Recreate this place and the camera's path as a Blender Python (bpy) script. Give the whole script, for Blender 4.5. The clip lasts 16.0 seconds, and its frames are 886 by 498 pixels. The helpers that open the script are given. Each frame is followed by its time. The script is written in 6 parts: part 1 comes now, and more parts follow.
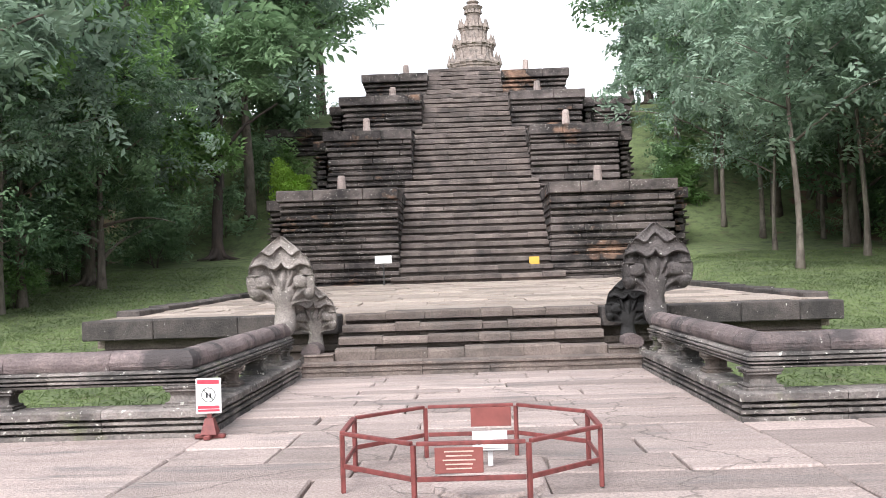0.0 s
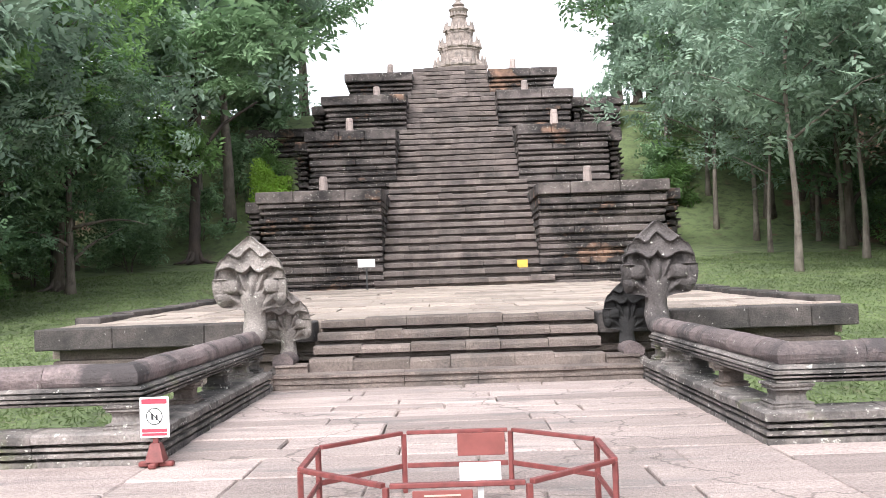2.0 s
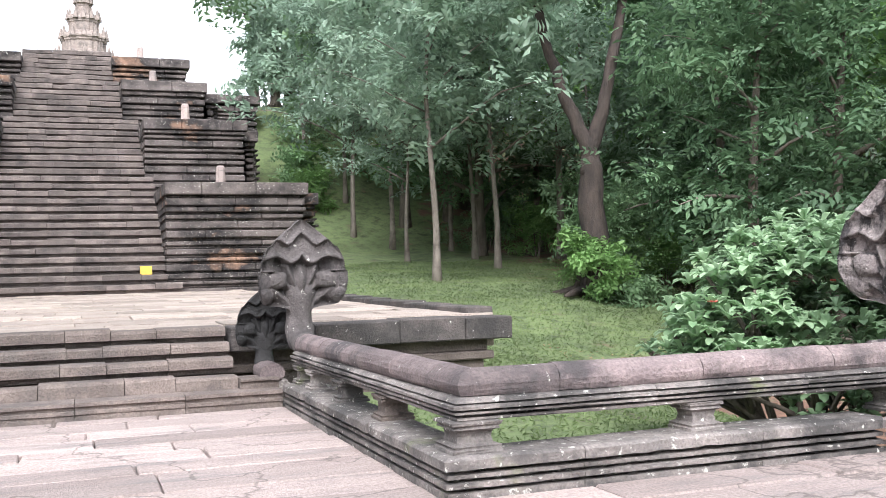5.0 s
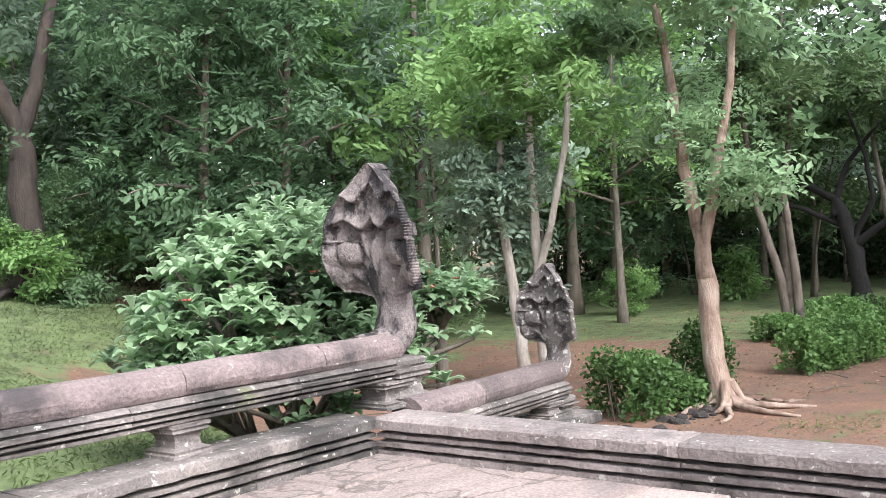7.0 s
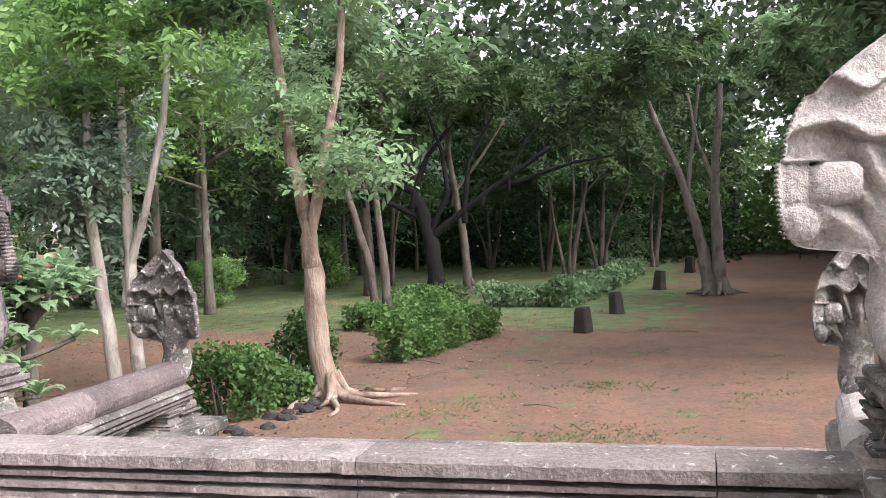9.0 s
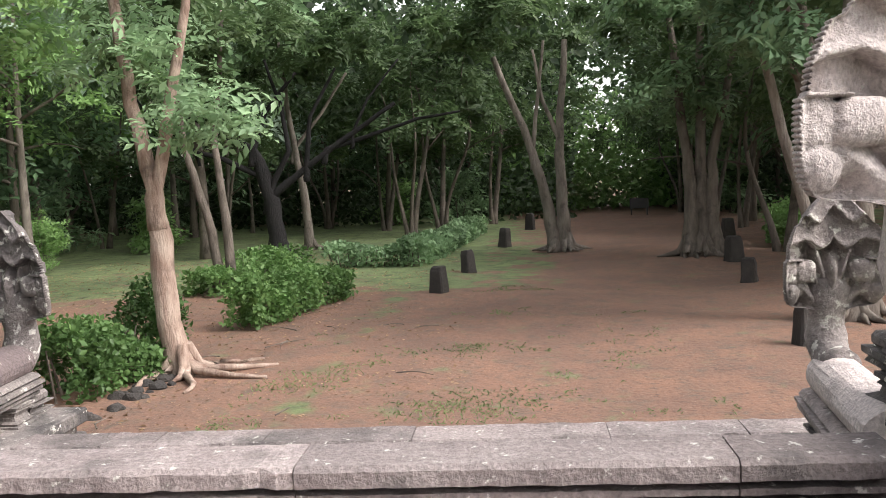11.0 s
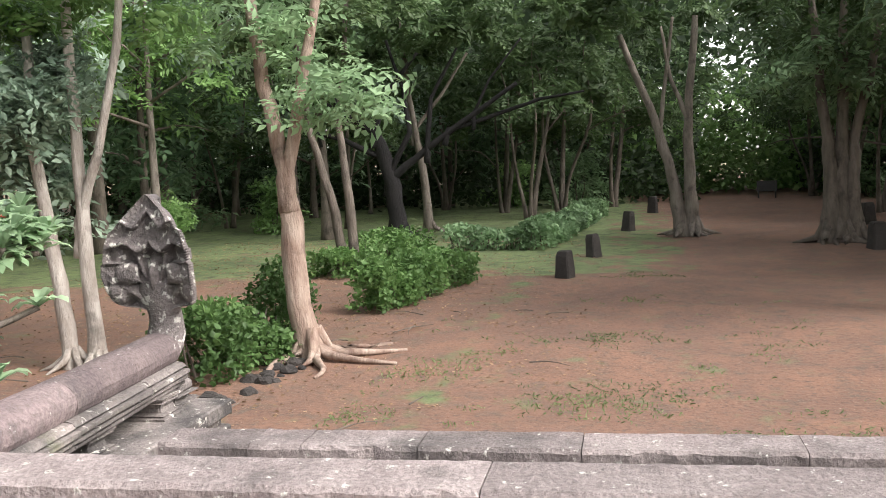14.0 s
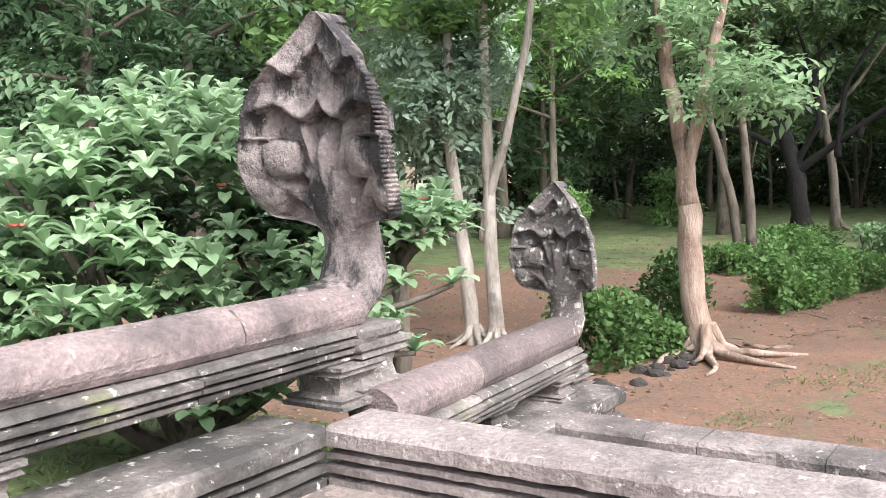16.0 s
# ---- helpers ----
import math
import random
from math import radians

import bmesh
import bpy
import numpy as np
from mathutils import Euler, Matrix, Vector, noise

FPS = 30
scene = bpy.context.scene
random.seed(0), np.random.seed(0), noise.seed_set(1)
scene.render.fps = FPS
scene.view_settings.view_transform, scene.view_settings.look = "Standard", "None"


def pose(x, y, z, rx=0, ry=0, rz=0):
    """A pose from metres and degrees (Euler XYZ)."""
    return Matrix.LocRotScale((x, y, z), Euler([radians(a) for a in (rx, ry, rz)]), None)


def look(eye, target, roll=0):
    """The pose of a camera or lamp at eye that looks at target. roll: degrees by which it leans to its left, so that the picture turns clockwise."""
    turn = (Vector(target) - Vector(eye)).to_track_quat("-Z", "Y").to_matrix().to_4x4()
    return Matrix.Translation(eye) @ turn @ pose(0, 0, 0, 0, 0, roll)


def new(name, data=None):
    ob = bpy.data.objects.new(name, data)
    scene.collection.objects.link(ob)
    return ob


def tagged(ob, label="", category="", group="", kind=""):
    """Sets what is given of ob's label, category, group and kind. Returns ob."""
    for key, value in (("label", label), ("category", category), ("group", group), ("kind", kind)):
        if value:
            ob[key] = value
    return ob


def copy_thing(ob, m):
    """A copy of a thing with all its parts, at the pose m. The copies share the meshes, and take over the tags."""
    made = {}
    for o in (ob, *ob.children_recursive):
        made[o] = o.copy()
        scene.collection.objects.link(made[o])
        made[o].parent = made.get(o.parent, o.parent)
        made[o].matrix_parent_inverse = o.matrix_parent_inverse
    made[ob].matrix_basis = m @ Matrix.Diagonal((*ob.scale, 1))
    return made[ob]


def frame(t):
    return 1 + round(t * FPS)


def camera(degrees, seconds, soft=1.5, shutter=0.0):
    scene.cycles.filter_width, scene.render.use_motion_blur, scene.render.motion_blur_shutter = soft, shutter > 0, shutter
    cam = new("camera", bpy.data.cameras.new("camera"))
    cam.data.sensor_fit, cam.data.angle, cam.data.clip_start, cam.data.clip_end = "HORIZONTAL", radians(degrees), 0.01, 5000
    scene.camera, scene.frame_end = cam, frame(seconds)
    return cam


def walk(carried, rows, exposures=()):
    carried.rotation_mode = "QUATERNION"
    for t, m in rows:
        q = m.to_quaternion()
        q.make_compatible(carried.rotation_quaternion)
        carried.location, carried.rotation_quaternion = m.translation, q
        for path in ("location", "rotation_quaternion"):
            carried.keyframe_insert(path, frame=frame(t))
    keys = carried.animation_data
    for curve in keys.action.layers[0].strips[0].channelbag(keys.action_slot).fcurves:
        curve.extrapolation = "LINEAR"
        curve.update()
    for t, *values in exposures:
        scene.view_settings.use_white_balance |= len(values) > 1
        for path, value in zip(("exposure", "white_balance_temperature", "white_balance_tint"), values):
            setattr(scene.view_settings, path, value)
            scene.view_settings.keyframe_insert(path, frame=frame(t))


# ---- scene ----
cam = camera(48.03, 16.0, 0.6)

PATH = [
    (0.0, pose(0.115, -1.481, 1.537) @ pose(0, 0, 0, 91.53, 0, 1.45) @ pose(0, 0, 0, 0, 0, -1.82)),
    (0.5, pose(0.059, -1.197, 1.497) @ pose(0, 0, 0, 91.10, 0, 1.25) @ pose(0, 0, 0, 0, 0, -1.80)),
    (1.0, pose(0.057, -0.906, 1.495) @ pose(0, 0, 0, 91.14, 0, 1.12) @ pose(0, 0, 0, 0, 0, -1.86)),
    (1.5, pose(0.123, -0.539, 1.518) @ pose(0, 0, 0, 91.60, 0, 0.84) @ pose(0, 0, 0, 0, 0, -1.83)),
    (2.0, pose(0.115, -0.199, 1.518) @ pose(0, 0, 0, 91.76, 0, 0.64) @ pose(0, 0, 0, 0, 0, -1.94)),
    (2.5, pose(0.127, 0.132, 1.522) @ pose(0, 0, 0, 91.92, 0, 0.45) @ pose(0, 0, 0, 0, 0, -2.14)),
    (3.0, pose(0.195, 0.447, 1.529) @ pose(0, 0, 0, 92.10, 0, 0.35) @ pose(0, 0, 0, 0, 0, -2.24)),
    (5.5, pose(0.585, 2.539, 1.501) @ pose(0, 0, 0, 91.30, 0, -29.39) @ pose(0, 0, 0, 0, 0, -1.43)),
    (6.0, pose(0.770, 2.870, 1.487) @ pose(0, 0, 0, 90.77, 0, -38.65) @ pose(0, 0, 0, 0, 0, -1.52)),
    (6.5, pose(0.893, 3.131, 1.496) @ pose(0, 0, 0, 90.44, 0, -45.82) @ pose(0, 0, 0, 0, 0, -2.32)),
    (7.0, pose(1.003, 3.407, 1.526) @ pose(0, 0, 0, 89.96, 0, -51.84) @ pose(0, 0, 0, 0, 0, -2.98)),
    (7.5, pose(1.150, 3.646, 1.511) @ pose(0, 0, 0, 89.26, 0, -58.13) @ pose(0, 0, 0, 0, 0, -2.84)),
    (8.0, pose(1.358, 3.868, 1.515) @ pose(0, 0, 0, 88.95, 0, -64.36) @ pose(0, 0, 0, 0, 0, -2.38)),
    (8.5, pose(1.494, 4.114, 1.510) @ pose(0, 0, 0, 88.75, 0, -70.59) @ pose(0, 0, 0, 0, 0, -2.07)),
    (9.0, pose(1.696, 4.324, 1.496) @ pose(0, 0, 0, 88.32, 0, -75.99) @ pose(0, 0, 0, 0, 0, -2.03)),
    (9.5, pose(1.887, 4.500, 1.483) @ pose(0, 0, 0, 87.90, 0, -77.63) @ pose(0, 0, 0, 0, 0, -1.99)),
    (10.0, pose(2.123, 4.689, 1.464) @ pose(0, 0, 0, 87.52, 0, -81.53) @ pose(0, 0, 0, 0, 0, -2.09)),
    (12.5, pose(3.035, 5.453, 1.468) @ pose(0, 0, 0, 84.94, 0, -87.03) @ pose(0, 0, 0, 0, 0, -2.25)),
    (13.0, pose(3.064, 5.461, 1.463) @ pose(0, 0, 0, 84.89, 0, -86.60) @ pose(0, 0, 0, 0, 0, -2.29)),
    (13.5, pose(3.074, 5.455, 1.475) @ pose(0, 0, 0, 84.79, 0, -83.63) @ pose(0, 0, 0, 0, 0, -2.39)),
    (14.0, pose(3.074, 5.479, 1.489) @ pose(0, 0, 0, 84.79, 0, -79.27) @ pose(0, 0, 0, 0, 0, -2.27)),
    (14.5, pose(3.083, 5.503, 1.491) @ pose(0, 0, 0, 84.83, 0, -74.18) @ pose(0, 0, 0, 0, 0, -1.95)),
    (15.0, pose(3.099, 5.535, 1.488) @ pose(0, 0, 0, 84.84, 0, -68.70) @ pose(0, 0, 0, 0, 0, -1.42)),
    (15.5, pose(3.091, 5.560, 1.483) @ pose(0, 0, 0, 84.87, 0, -63.11) @ pose(0, 0, 0, 0, 0, -1.48)),
    (16.0, pose(3.080, 5.577, 1.478) @ pose(0, 0, 0, 85.02, 0, -57.02) @ pose(0, 0, 0, 0, 0, -1.44)),
]
walk(cam, PATH, [(0.0, 1.3, 6350, 12), (3.0, 1.65, 6300, 12), (5.5, 1.66, 6150, 12), (7.5, 1.72, 6350, 13), (9.0, 1.7, 6500, 14), (13.0, 1.56, 6800, 14), (16.0, 1.9, 6450, 12)])

# ---- world and light ----
world = bpy.data.worlds.new("sky_world")
scene.world = world
world.use_nodes = True
wn = world.node_tree.nodes
wl = world.node_tree.links
sky = wn.new("ShaderNodeTexSky")
sky.sky_type = "NISHITA"
sky.sun_disc = False
sky.sun_elevation = radians(44)
sky.sun_rotation = radians(197.5)
sky.dust_density = 1.5
sky.air_density = 1.0
pale = wn.new("ShaderNodeHueSaturation")
pale.inputs["Saturation"].default_value = 0.22
wl.new(sky.outputs[0], pale.inputs["Color"])
wl.new(pale.outputs[0], wn["Background"].inputs[0])
wn["Background"].inputs[1].default_value = 0.15
sun_data = bpy.data.lights.new("sun", "SUN")
sun_data.energy = 1.7
sun_data.angle = radians(35)
sun_data.color = (1.0, 0.98, 0.95)
sun = new("sun", sun_data)
sun.matrix_world = look((0, 0, 48), (15, 48, 0))


# ---- materials ----
def mat(name, rough=0.85, metal=0.0):
    m = bpy.data.materials.new(name)
    m.use_nodes = True
    b = m.node_tree.nodes["Principled BSDF"]
    b.inputs["Roughness"].default_value = rough
    b.inputs["Metallic"].default_value = metal
    return m, m.node_tree.nodes, m.node_tree.links, b


def noise_fac(n, l, src, scale, lo, hi, detail=6.0, rough=0.6):
    t = n.new("ShaderNodeTexNoise")
    t.inputs["Scale"].default_value = scale
    t.inputs["Detail"].default_value = detail
    t.inputs["Roughness"].default_value = rough
    l.new(src, t.inputs["Vector"])
    r = n.new("ShaderNodeMapRange")
    r.inputs["From Min"].default_value = lo
    r.inputs["From Max"].default_value = hi
    l.new(t.outputs["Fac"], r.inputs["Value"])
    return r.outputs[0]


def blend(n, l, fac, a, b, mode="MIX"):
    m = n.new("ShaderNodeMix")
    m.data_type = "RGBA"
    m.blend_type = mode
    for socket, v in ((m.inputs[0], fac), (m.inputs[6], a), (m.inputs[7], b)):
        if isinstance(v, (int, float)):
            socket.default_value = v
        elif isinstance(v, tuple):
            socket.default_value = (*v, 1)
        else:
            l.new(v, socket)
    return m.outputs[2]


def bump(n, l, b, height, strength, dist):
    k = n.new("ShaderNodeBump")
    k.inputs["Strength"].default_value = strength
    k.inputs["Distance"].default_value = dist
    l.new(height, k.inputs["Height"])
    l.new(k.outputs[0], b.inputs["Normal"])


def stone(name, light, dark, stain, stain_lo, stain_hi, lichen=0.66, moss=None, rnd=True, streak=(1.0, 1.0, 1.0), island=False, warm=None, cracks=False, vary=(0.68, 1.2), patch=None):
    """Weathered sandstone: two tones, black crust, pale lichen spots, optional moss and warm blocks."""
    m, n, l, b = mat(name, 0.9)
    g = n.new("ShaderNodeNewGeometry")
    mp = n.new("ShaderNodeMapping")
    mp.inputs["Scale"].default_value = streak
    l.new(g.outputs["Position"], mp.inputs["Vector"])
    p = mp.outputs[0]
    c = blend(n, l, noise_fac(n, l, p, 2.3, 0.35, 0.65), light, dark)
    if rnd or island:
        if island:
            rn = g.outputs["Random Per Island"]
        else:
            oi = n.new("ShaderNodeObjectInfo")
            rn = oi.outputs["Random"]
        r = n.new("ShaderNodeMapRange")
        r.inputs["To Min"].default_value, r.inputs["To Max"].default_value = vary
        l.new(rn, r.inputs["Value"])
        hs = n.new("ShaderNodeHueSaturation")
        l.new(r.outputs[0], hs.inputs["Value"])
        l.new(c, hs.inputs["Color"])
        c = hs.outputs[0]
        if warm:
            w = n.new("ShaderNodeMapRange")
            w.inputs["From Min"].default_value = warm[3]
            w.inputs["From Max"].default_value = warm[3] + 0.05
            l.new(rn, w.inputs["Value"])
            c = blend(n, l, w.outputs[0], c, warm[:3])
    fine = noise_fac(n, l, g.outputs["Position"], 40.0, 0.32, 0.68)
    c = blend(n, l, 0.6, c, blend(n, l, fine, (0.35, 0.35, 0.35), (1.12, 1.12, 1.12)), "MULTIPLY")
    c = blend(n, l, noise_fac(n, l, p, 1.1, stain_lo, stain_hi, 9.0, 0.68), c, stain)
    if patch:
        c = blend(n, l, noise_fac(n, l, p, 1.1, 0.60, 0.70, 5.0), c, patch)
    if moss:
        c = blend(n, l, noise_fac(n, l, p, 1.7, 0.62, 0.76, 8.0), c, moss)
    c = blend(n, l, noise_fac(n, l, g.outputs["Position"], 15.0, lichen, lichen + 0.06, 6.0, 0.6), c, (0.55, 0.53, 0.48))
    if cracks:
        v = n.new("ShaderNodeTexVoronoi")
        v.feature = "DISTANCE_TO_EDGE"
        v.inputs["Scale"].default_value = 0.4
        w = n.new("ShaderNodeTexNoise")
        w.inputs["Scale"].default_value = 1.6
        w.inputs["Detail"].default_value = 5.0
        l.new(g.outputs["Position"], w.inputs["Vector"])
        va = n.new("ShaderNodeVectorMath")
        va.operation = "MULTIPLY_ADD"
        va.inputs[1].default_value = (0.9, 0.9, 0.9)
        l.new(w.outputs["Color"], va.inputs[0])
        l.new(g.outputs["Position"], va.inputs[2])
        l.new(va.outputs[0], v.inputs["Vector"])
        cr = n.new("ShaderNodeMapRange")
        cr.inputs["From Min"].default_value, cr.inputs["From Max"].default_value = 0.002, 0.008
        cr.inputs["To Min"].default_value, cr.inputs["To Max"].default_value = 0.6, 0.0
        l.new(v.outputs["Distance"], cr.inputs["Value"])
        c = blend(n, l, cr.outputs[0], c, (0.10, 0.085, 0.075))
    l.new(c, b.inputs["Base Color"])
    h = n.new("ShaderNodeMath")
    h.operation = "ADD"
    l.new(noise_fac(n, l, g.outputs["Position"], 11.0, 0.2, 0.8, 8.0, 0.7), h.inputs[0])
    l.new(fine, h.inputs[1])
    bump(n, l, b, h.outputs[0], 0.6, 0.02)
    return m


M_PAVE = stone("paving_sandstone", (0.53, 0.43, 0.395), (0.43, 0.345, 0.315), (0.19, 0.175, 0.17), 0.53, 0.70, 0.69, streak=(0.45, 1.8, 1.0), cracks=True)
M_STEP = stone("step_sandstone", (0.255, 0.205, 0.178), (0.162, 0.128, 0.112), (0.077, 0.070, 0.065), 0.50, 0.75, 0.70)
M_UPPER = stone("upper_step_stone", (0.225, 0.184, 0.166), (0.138, 0.113, 0.103), (0.055, 0.048, 0.046), 0.46, 0.70, 0.70, vary=(0.7, 1.25))
M_PAVE_FAR = stone("platform_paving", (0.50, 0.42, 0.36), (0.42, 0.34, 0.29), (0.24, 0.22, 0.2), 0.56, 0.8, 0.70)
M_WALL = stone("terrace_wall_stone", (0.181, 0.150, 0.139), (0.101, 0.084, 0.079), (0.022, 0.019, 0.019), 0.43, 0.58, 0.62, rnd=False, island=True, warm=(0.36, 0.22, 0.15, 0.95), vary=(0.8, 1.25), streak=(0.45, 0.45, 0.6), patch=(0.286, 0.172, 0.118))
M_PLINTH = stone("plinth_stone", (0.350, 0.306, 0.281), (0.201, 0.180, 0.169), (0.063, 0.058, 0.055), 0.45, 0.60, 0.61, moss=(0.169, 0.180, 0.095))
M_EDGE = stone("platform_edge_stone", (0.15, 0.125, 0.115), (0.085, 0.075, 0.07), (0.035, 0.032, 0.03), 0.45, 0.62, 0.66)
M_SILL = stone("kerb_stone", (0.424, 0.364, 0.344), (0.288, 0.240, 0.228), (0.080, 0.072, 0.068), 0.52, 0.68, 0.62)
M_RAIL = stone("rail_sandstone", (0.30, 0.235, 0.225), (0.195, 0.152, 0.15), (0.07, 0.06, 0.06), 0.48, 0.62, 0.66)
M_NAGA = stone("naga_stone", (0.396, 0.339, 0.321), (0.220, 0.185, 0.180), (0.044, 0.039, 0.040), 0.48, 0.55, 0.66, streak=(3.2, 3.2, 1.5))
M_NAGA_DARK = stone("dark_naga_stone", (0.19, 0.165, 0.16), (0.115, 0.10, 0.096), (0.04, 0.036, 0.036), 0.52, 0.64, 0.64, streak=(2.0, 2.0, 1.2))
M_NAGA_PALE = stone("pale_naga_stone", (0.80, 0.71, 0.675), (0.65, 0.57, 0.535), (0.25, 0.215, 0.20), 0.60, 0.76, 0.63)
M_NAGA_GREY = stone("grey_naga_stone", (0.36, 0.315, 0.29), (0.26, 0.23, 0.21), (0.10, 0.09, 0.085), 0.50, 0.66, 0.62)
M_NAGA_SPOT = stone("spotted_naga_stone", (0.36, 0.315, 0.295), (0.23, 0.20, 0.19), (0.06, 0.054, 0.054), 0.50, 0.66, 0.56)
M_NAGA_BLACK = stone("blackened_naga_stone", (0.05, 0.047, 0.047), (0.03, 0.028, 0.028), (0.02, 0.02, 0.02), 0.45, 0.7, 0.72)
M_POST = stone("post_stone", (0.07, 0.06, 0.053), (0.042, 0.037, 0.033), (0.022, 0.02, 0.019), 0.5, 0.7, 0.72)
M_PRANG = stone("tower_sandstone", (0.36, 0.30, 0.265), (0.25, 0.205, 0.18), (0.12, 0.105, 0.095), 0.47, 0.66, 0.72, rnd=False)


def scales(m, scale=105.0):
    """Adds rows of small carved scales to a statue's relief."""
    n, l = m.node_tree.nodes, m.node_tree.links
    k = [q for q in n if q.bl_idname == "ShaderNodeBump"][0]
    tc = n.new("ShaderNodeTexCoord")
    v = n.new("ShaderNodeTexVoronoi")
    v.inputs["Scale"].default_value = scale
    l.new(tc.outputs["Object"], v.inputs["Vector"])
    b = n.new("ShaderNodeBump")
    b.inputs["Strength"].default_value = 0.55
    b.inputs["Distance"].default_value = 0.006
    b.invert = True
    l.new(v.outputs["Distance"], b.inputs["Height"])
    l.new(k.outputs[0], b.inputs["Normal"])
    for q in n:
        if q.bl_idname == "ShaderNodeBsdfPrincipled":
            l.new(b.outputs[0], q.inputs["Normal"])


for m in (M_NAGA, M_NAGA_DARK, M_NAGA_PALE, M_NAGA_GREY, M_NAGA_SPOT):
    scales(m)


def plain(name, col, rough=0.6, var=0.25, scale=9.0, bumpy=0.15, metal=0.0):
    m, n, l, b = mat(name, rough, metal)
    g = n.new("ShaderNodeNewGeometry")
    d = tuple(v * (1 - var) for v in col)
    l.new(blend(n, l, noise_fac(n, l, g.outputs["Position"], scale, 0.35, 0.65), col, d), b.inputs["Base Color"])
    bump(n, l, b, noise_fac(n, l, g.outputs["Position"], scale * 6, 0.2, 0.8), bumpy, 0.01)
    return m


M_RED = plain("red_paint", (0.215, 0.055, 0.05), 0.55, 0.4, 14.0)
M_REDSIGN = plain("red_sign_paint", (0.25, 0.075, 0.065), 0.5, 0.2, 8.0)
M_WHITE = plain("white_board", (0.8, 0.8, 0.8), 0.4, 0.06, 6.0, 0.02)
M_SIGNRED = plain("sign_red", (0.62, 0.06, 0.09), 0.4, 0.08, 6.0, 0.02)
M_BLACK = plain("black_print", (0.03, 0.03, 0.03), 0.5, 0.2, 6.0, 0.02)
M_YELLOW = plain("yellow_board", (0.62, 0.38, 0.06), 0.45, 0.1, 6.0, 0.02)
M_TEXT = plain("pale_print", (0.62, 0.42, 0.36), 0.5, 0.1, 6.0, 0.02)
M_GREY = plain("grey_board", (0.55, 0.55, 0.56), 0.45, 0.12, 6.0, 0.02)


def bark(name, a, d, scale=5.0):
    m, n, l, b = mat(name, 0.92)
    g = n.new("ShaderNodeNewGeometry")
    mp = n.new("ShaderNodeMapping")
    mp.inputs["Scale"].default_value = (1, 1, 0.3)
    l.new(g.outputs["Position"], mp.inputs["Vector"])
    c = blend(n, l, noise_fac(n, l, mp.outputs[0], scale, 0.35, 0.65, 8.0), a, d)
    c = blend(n, l, noise_fac(n, l, g.outputs["Position"], 2.1, 0.55, 0.75), c, tuple(v * 0.35 for v in d))
    l.new(c, b.inputs["Base Color"])
    bump(n, l, b, noise_fac(n, l, mp.outputs[0], scale * 5, 0.2, 0.8, 8.0), 0.7, 0.03)
    return m


M_BARK = bark("grey_bark", (0.17, 0.14, 0.115), (0.09, 0.075, 0.06))
M_BARK_PALE = bark("pale_bark", (0.215, 0.185, 0.155), (0.11, 0.092, 0.075))
M_BARK_RED = bark("reddish_bark", (0.40, 0.315, 0.255), (0.19, 0.12, 0.09), 5.0)
M_BARK_DARK = bark("dark_brown_bark", (0.070, 0.052, 0.043), (0.035, 0.028, 0.025))
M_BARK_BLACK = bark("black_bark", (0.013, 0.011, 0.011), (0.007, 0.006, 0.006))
M_WHITEBARK = bark("whitewashed_bark", (0.42, 0.385, 0.34), (0.24, 0.205, 0.175))


def leaf_mat(name, a, d, rough=0.5):
    m, n, l, b = mat(name, rough)
    g = n.new("ShaderNodeNewGeometry")
    c = blend(n, l, g.outputs["Random Per Island"], a, d)
    c = blend(n, l, noise_fac(n, l, g.outputs["Position"], 0.5, 0.4, 0.62), c, tuple(v * 0.6 for v in a))
    l.new(c, b.inputs["Base Color"])
    b.inputs["Specular IOR Level"].default_value = 0.3
    t = n.new("ShaderNodeBsdfTranslucent")
    hs = n.new("ShaderNodeHueSaturation")
    hs.inputs["Value"].default_value = 1.5
    l.new(c, hs.inputs["Color"])
    l.new(hs.outputs[0], t.inputs["Color"])
    x = n.new("ShaderNodeMixShader")
    x.inputs[0].default_value = 0.36
    l.new(b.outputs[0], x.inputs[1])
    l.new(t.outputs[0], x.inputs[2])
    l.new(x.outputs[0], n["Material Output"].inputs["Surface"])
    return m


M_LEAF = leaf_mat("leaf_mid_green", (0.177, 0.287, 0.146), (0.275, 0.403, 0.220))
M_LEAF_BLUE = leaf_mat("leaf_blue_green", (0.239, 0.342, 0.246), (0.362, 0.465, 0.355))
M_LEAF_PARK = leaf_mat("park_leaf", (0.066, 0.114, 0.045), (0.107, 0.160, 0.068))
# Darker leaf copy: the shade of the deep forest is put into its colour.
M_LEAF_FAR_SHADE = leaf_mat("far_forest_leaf_shaded", (0.038, 0.068, 0.030), (0.064, 0.101, 0.045))
M_LEAF_LIGHT = leaf_mat("leaf_light_green", (0.175, 0.315, 0.101), (0.259, 0.405, 0.158))
M_LEAF_DARK = leaf_mat("leaf_dark_green", (0.100, 0.181, 0.094), (0.156, 0.244, 0.131))
M_HEDGE = leaf_mat("hedge_leaf", (0.089, 0.178, 0.053), (0.169, 0.284, 0.097))
M_PLUM = leaf_mat("frangipani_leaf", (0.224, 0.347, 0.190), (0.403, 0.526, 0.336), 0.38)
M_LIME = leaf_mat("lime_leaf", (0.325, 0.525, 0.075), (0.425, 0.625, 0.125))
M_FLOWER = plain("pink_petal", (0.75, 0.16, 0.12), 0.5, 0.2)
M_LITTER = leaf_mat("dry_leaf", (0.28, 0.18, 0.11), (0.40, 0.28, 0.18), 0.8)
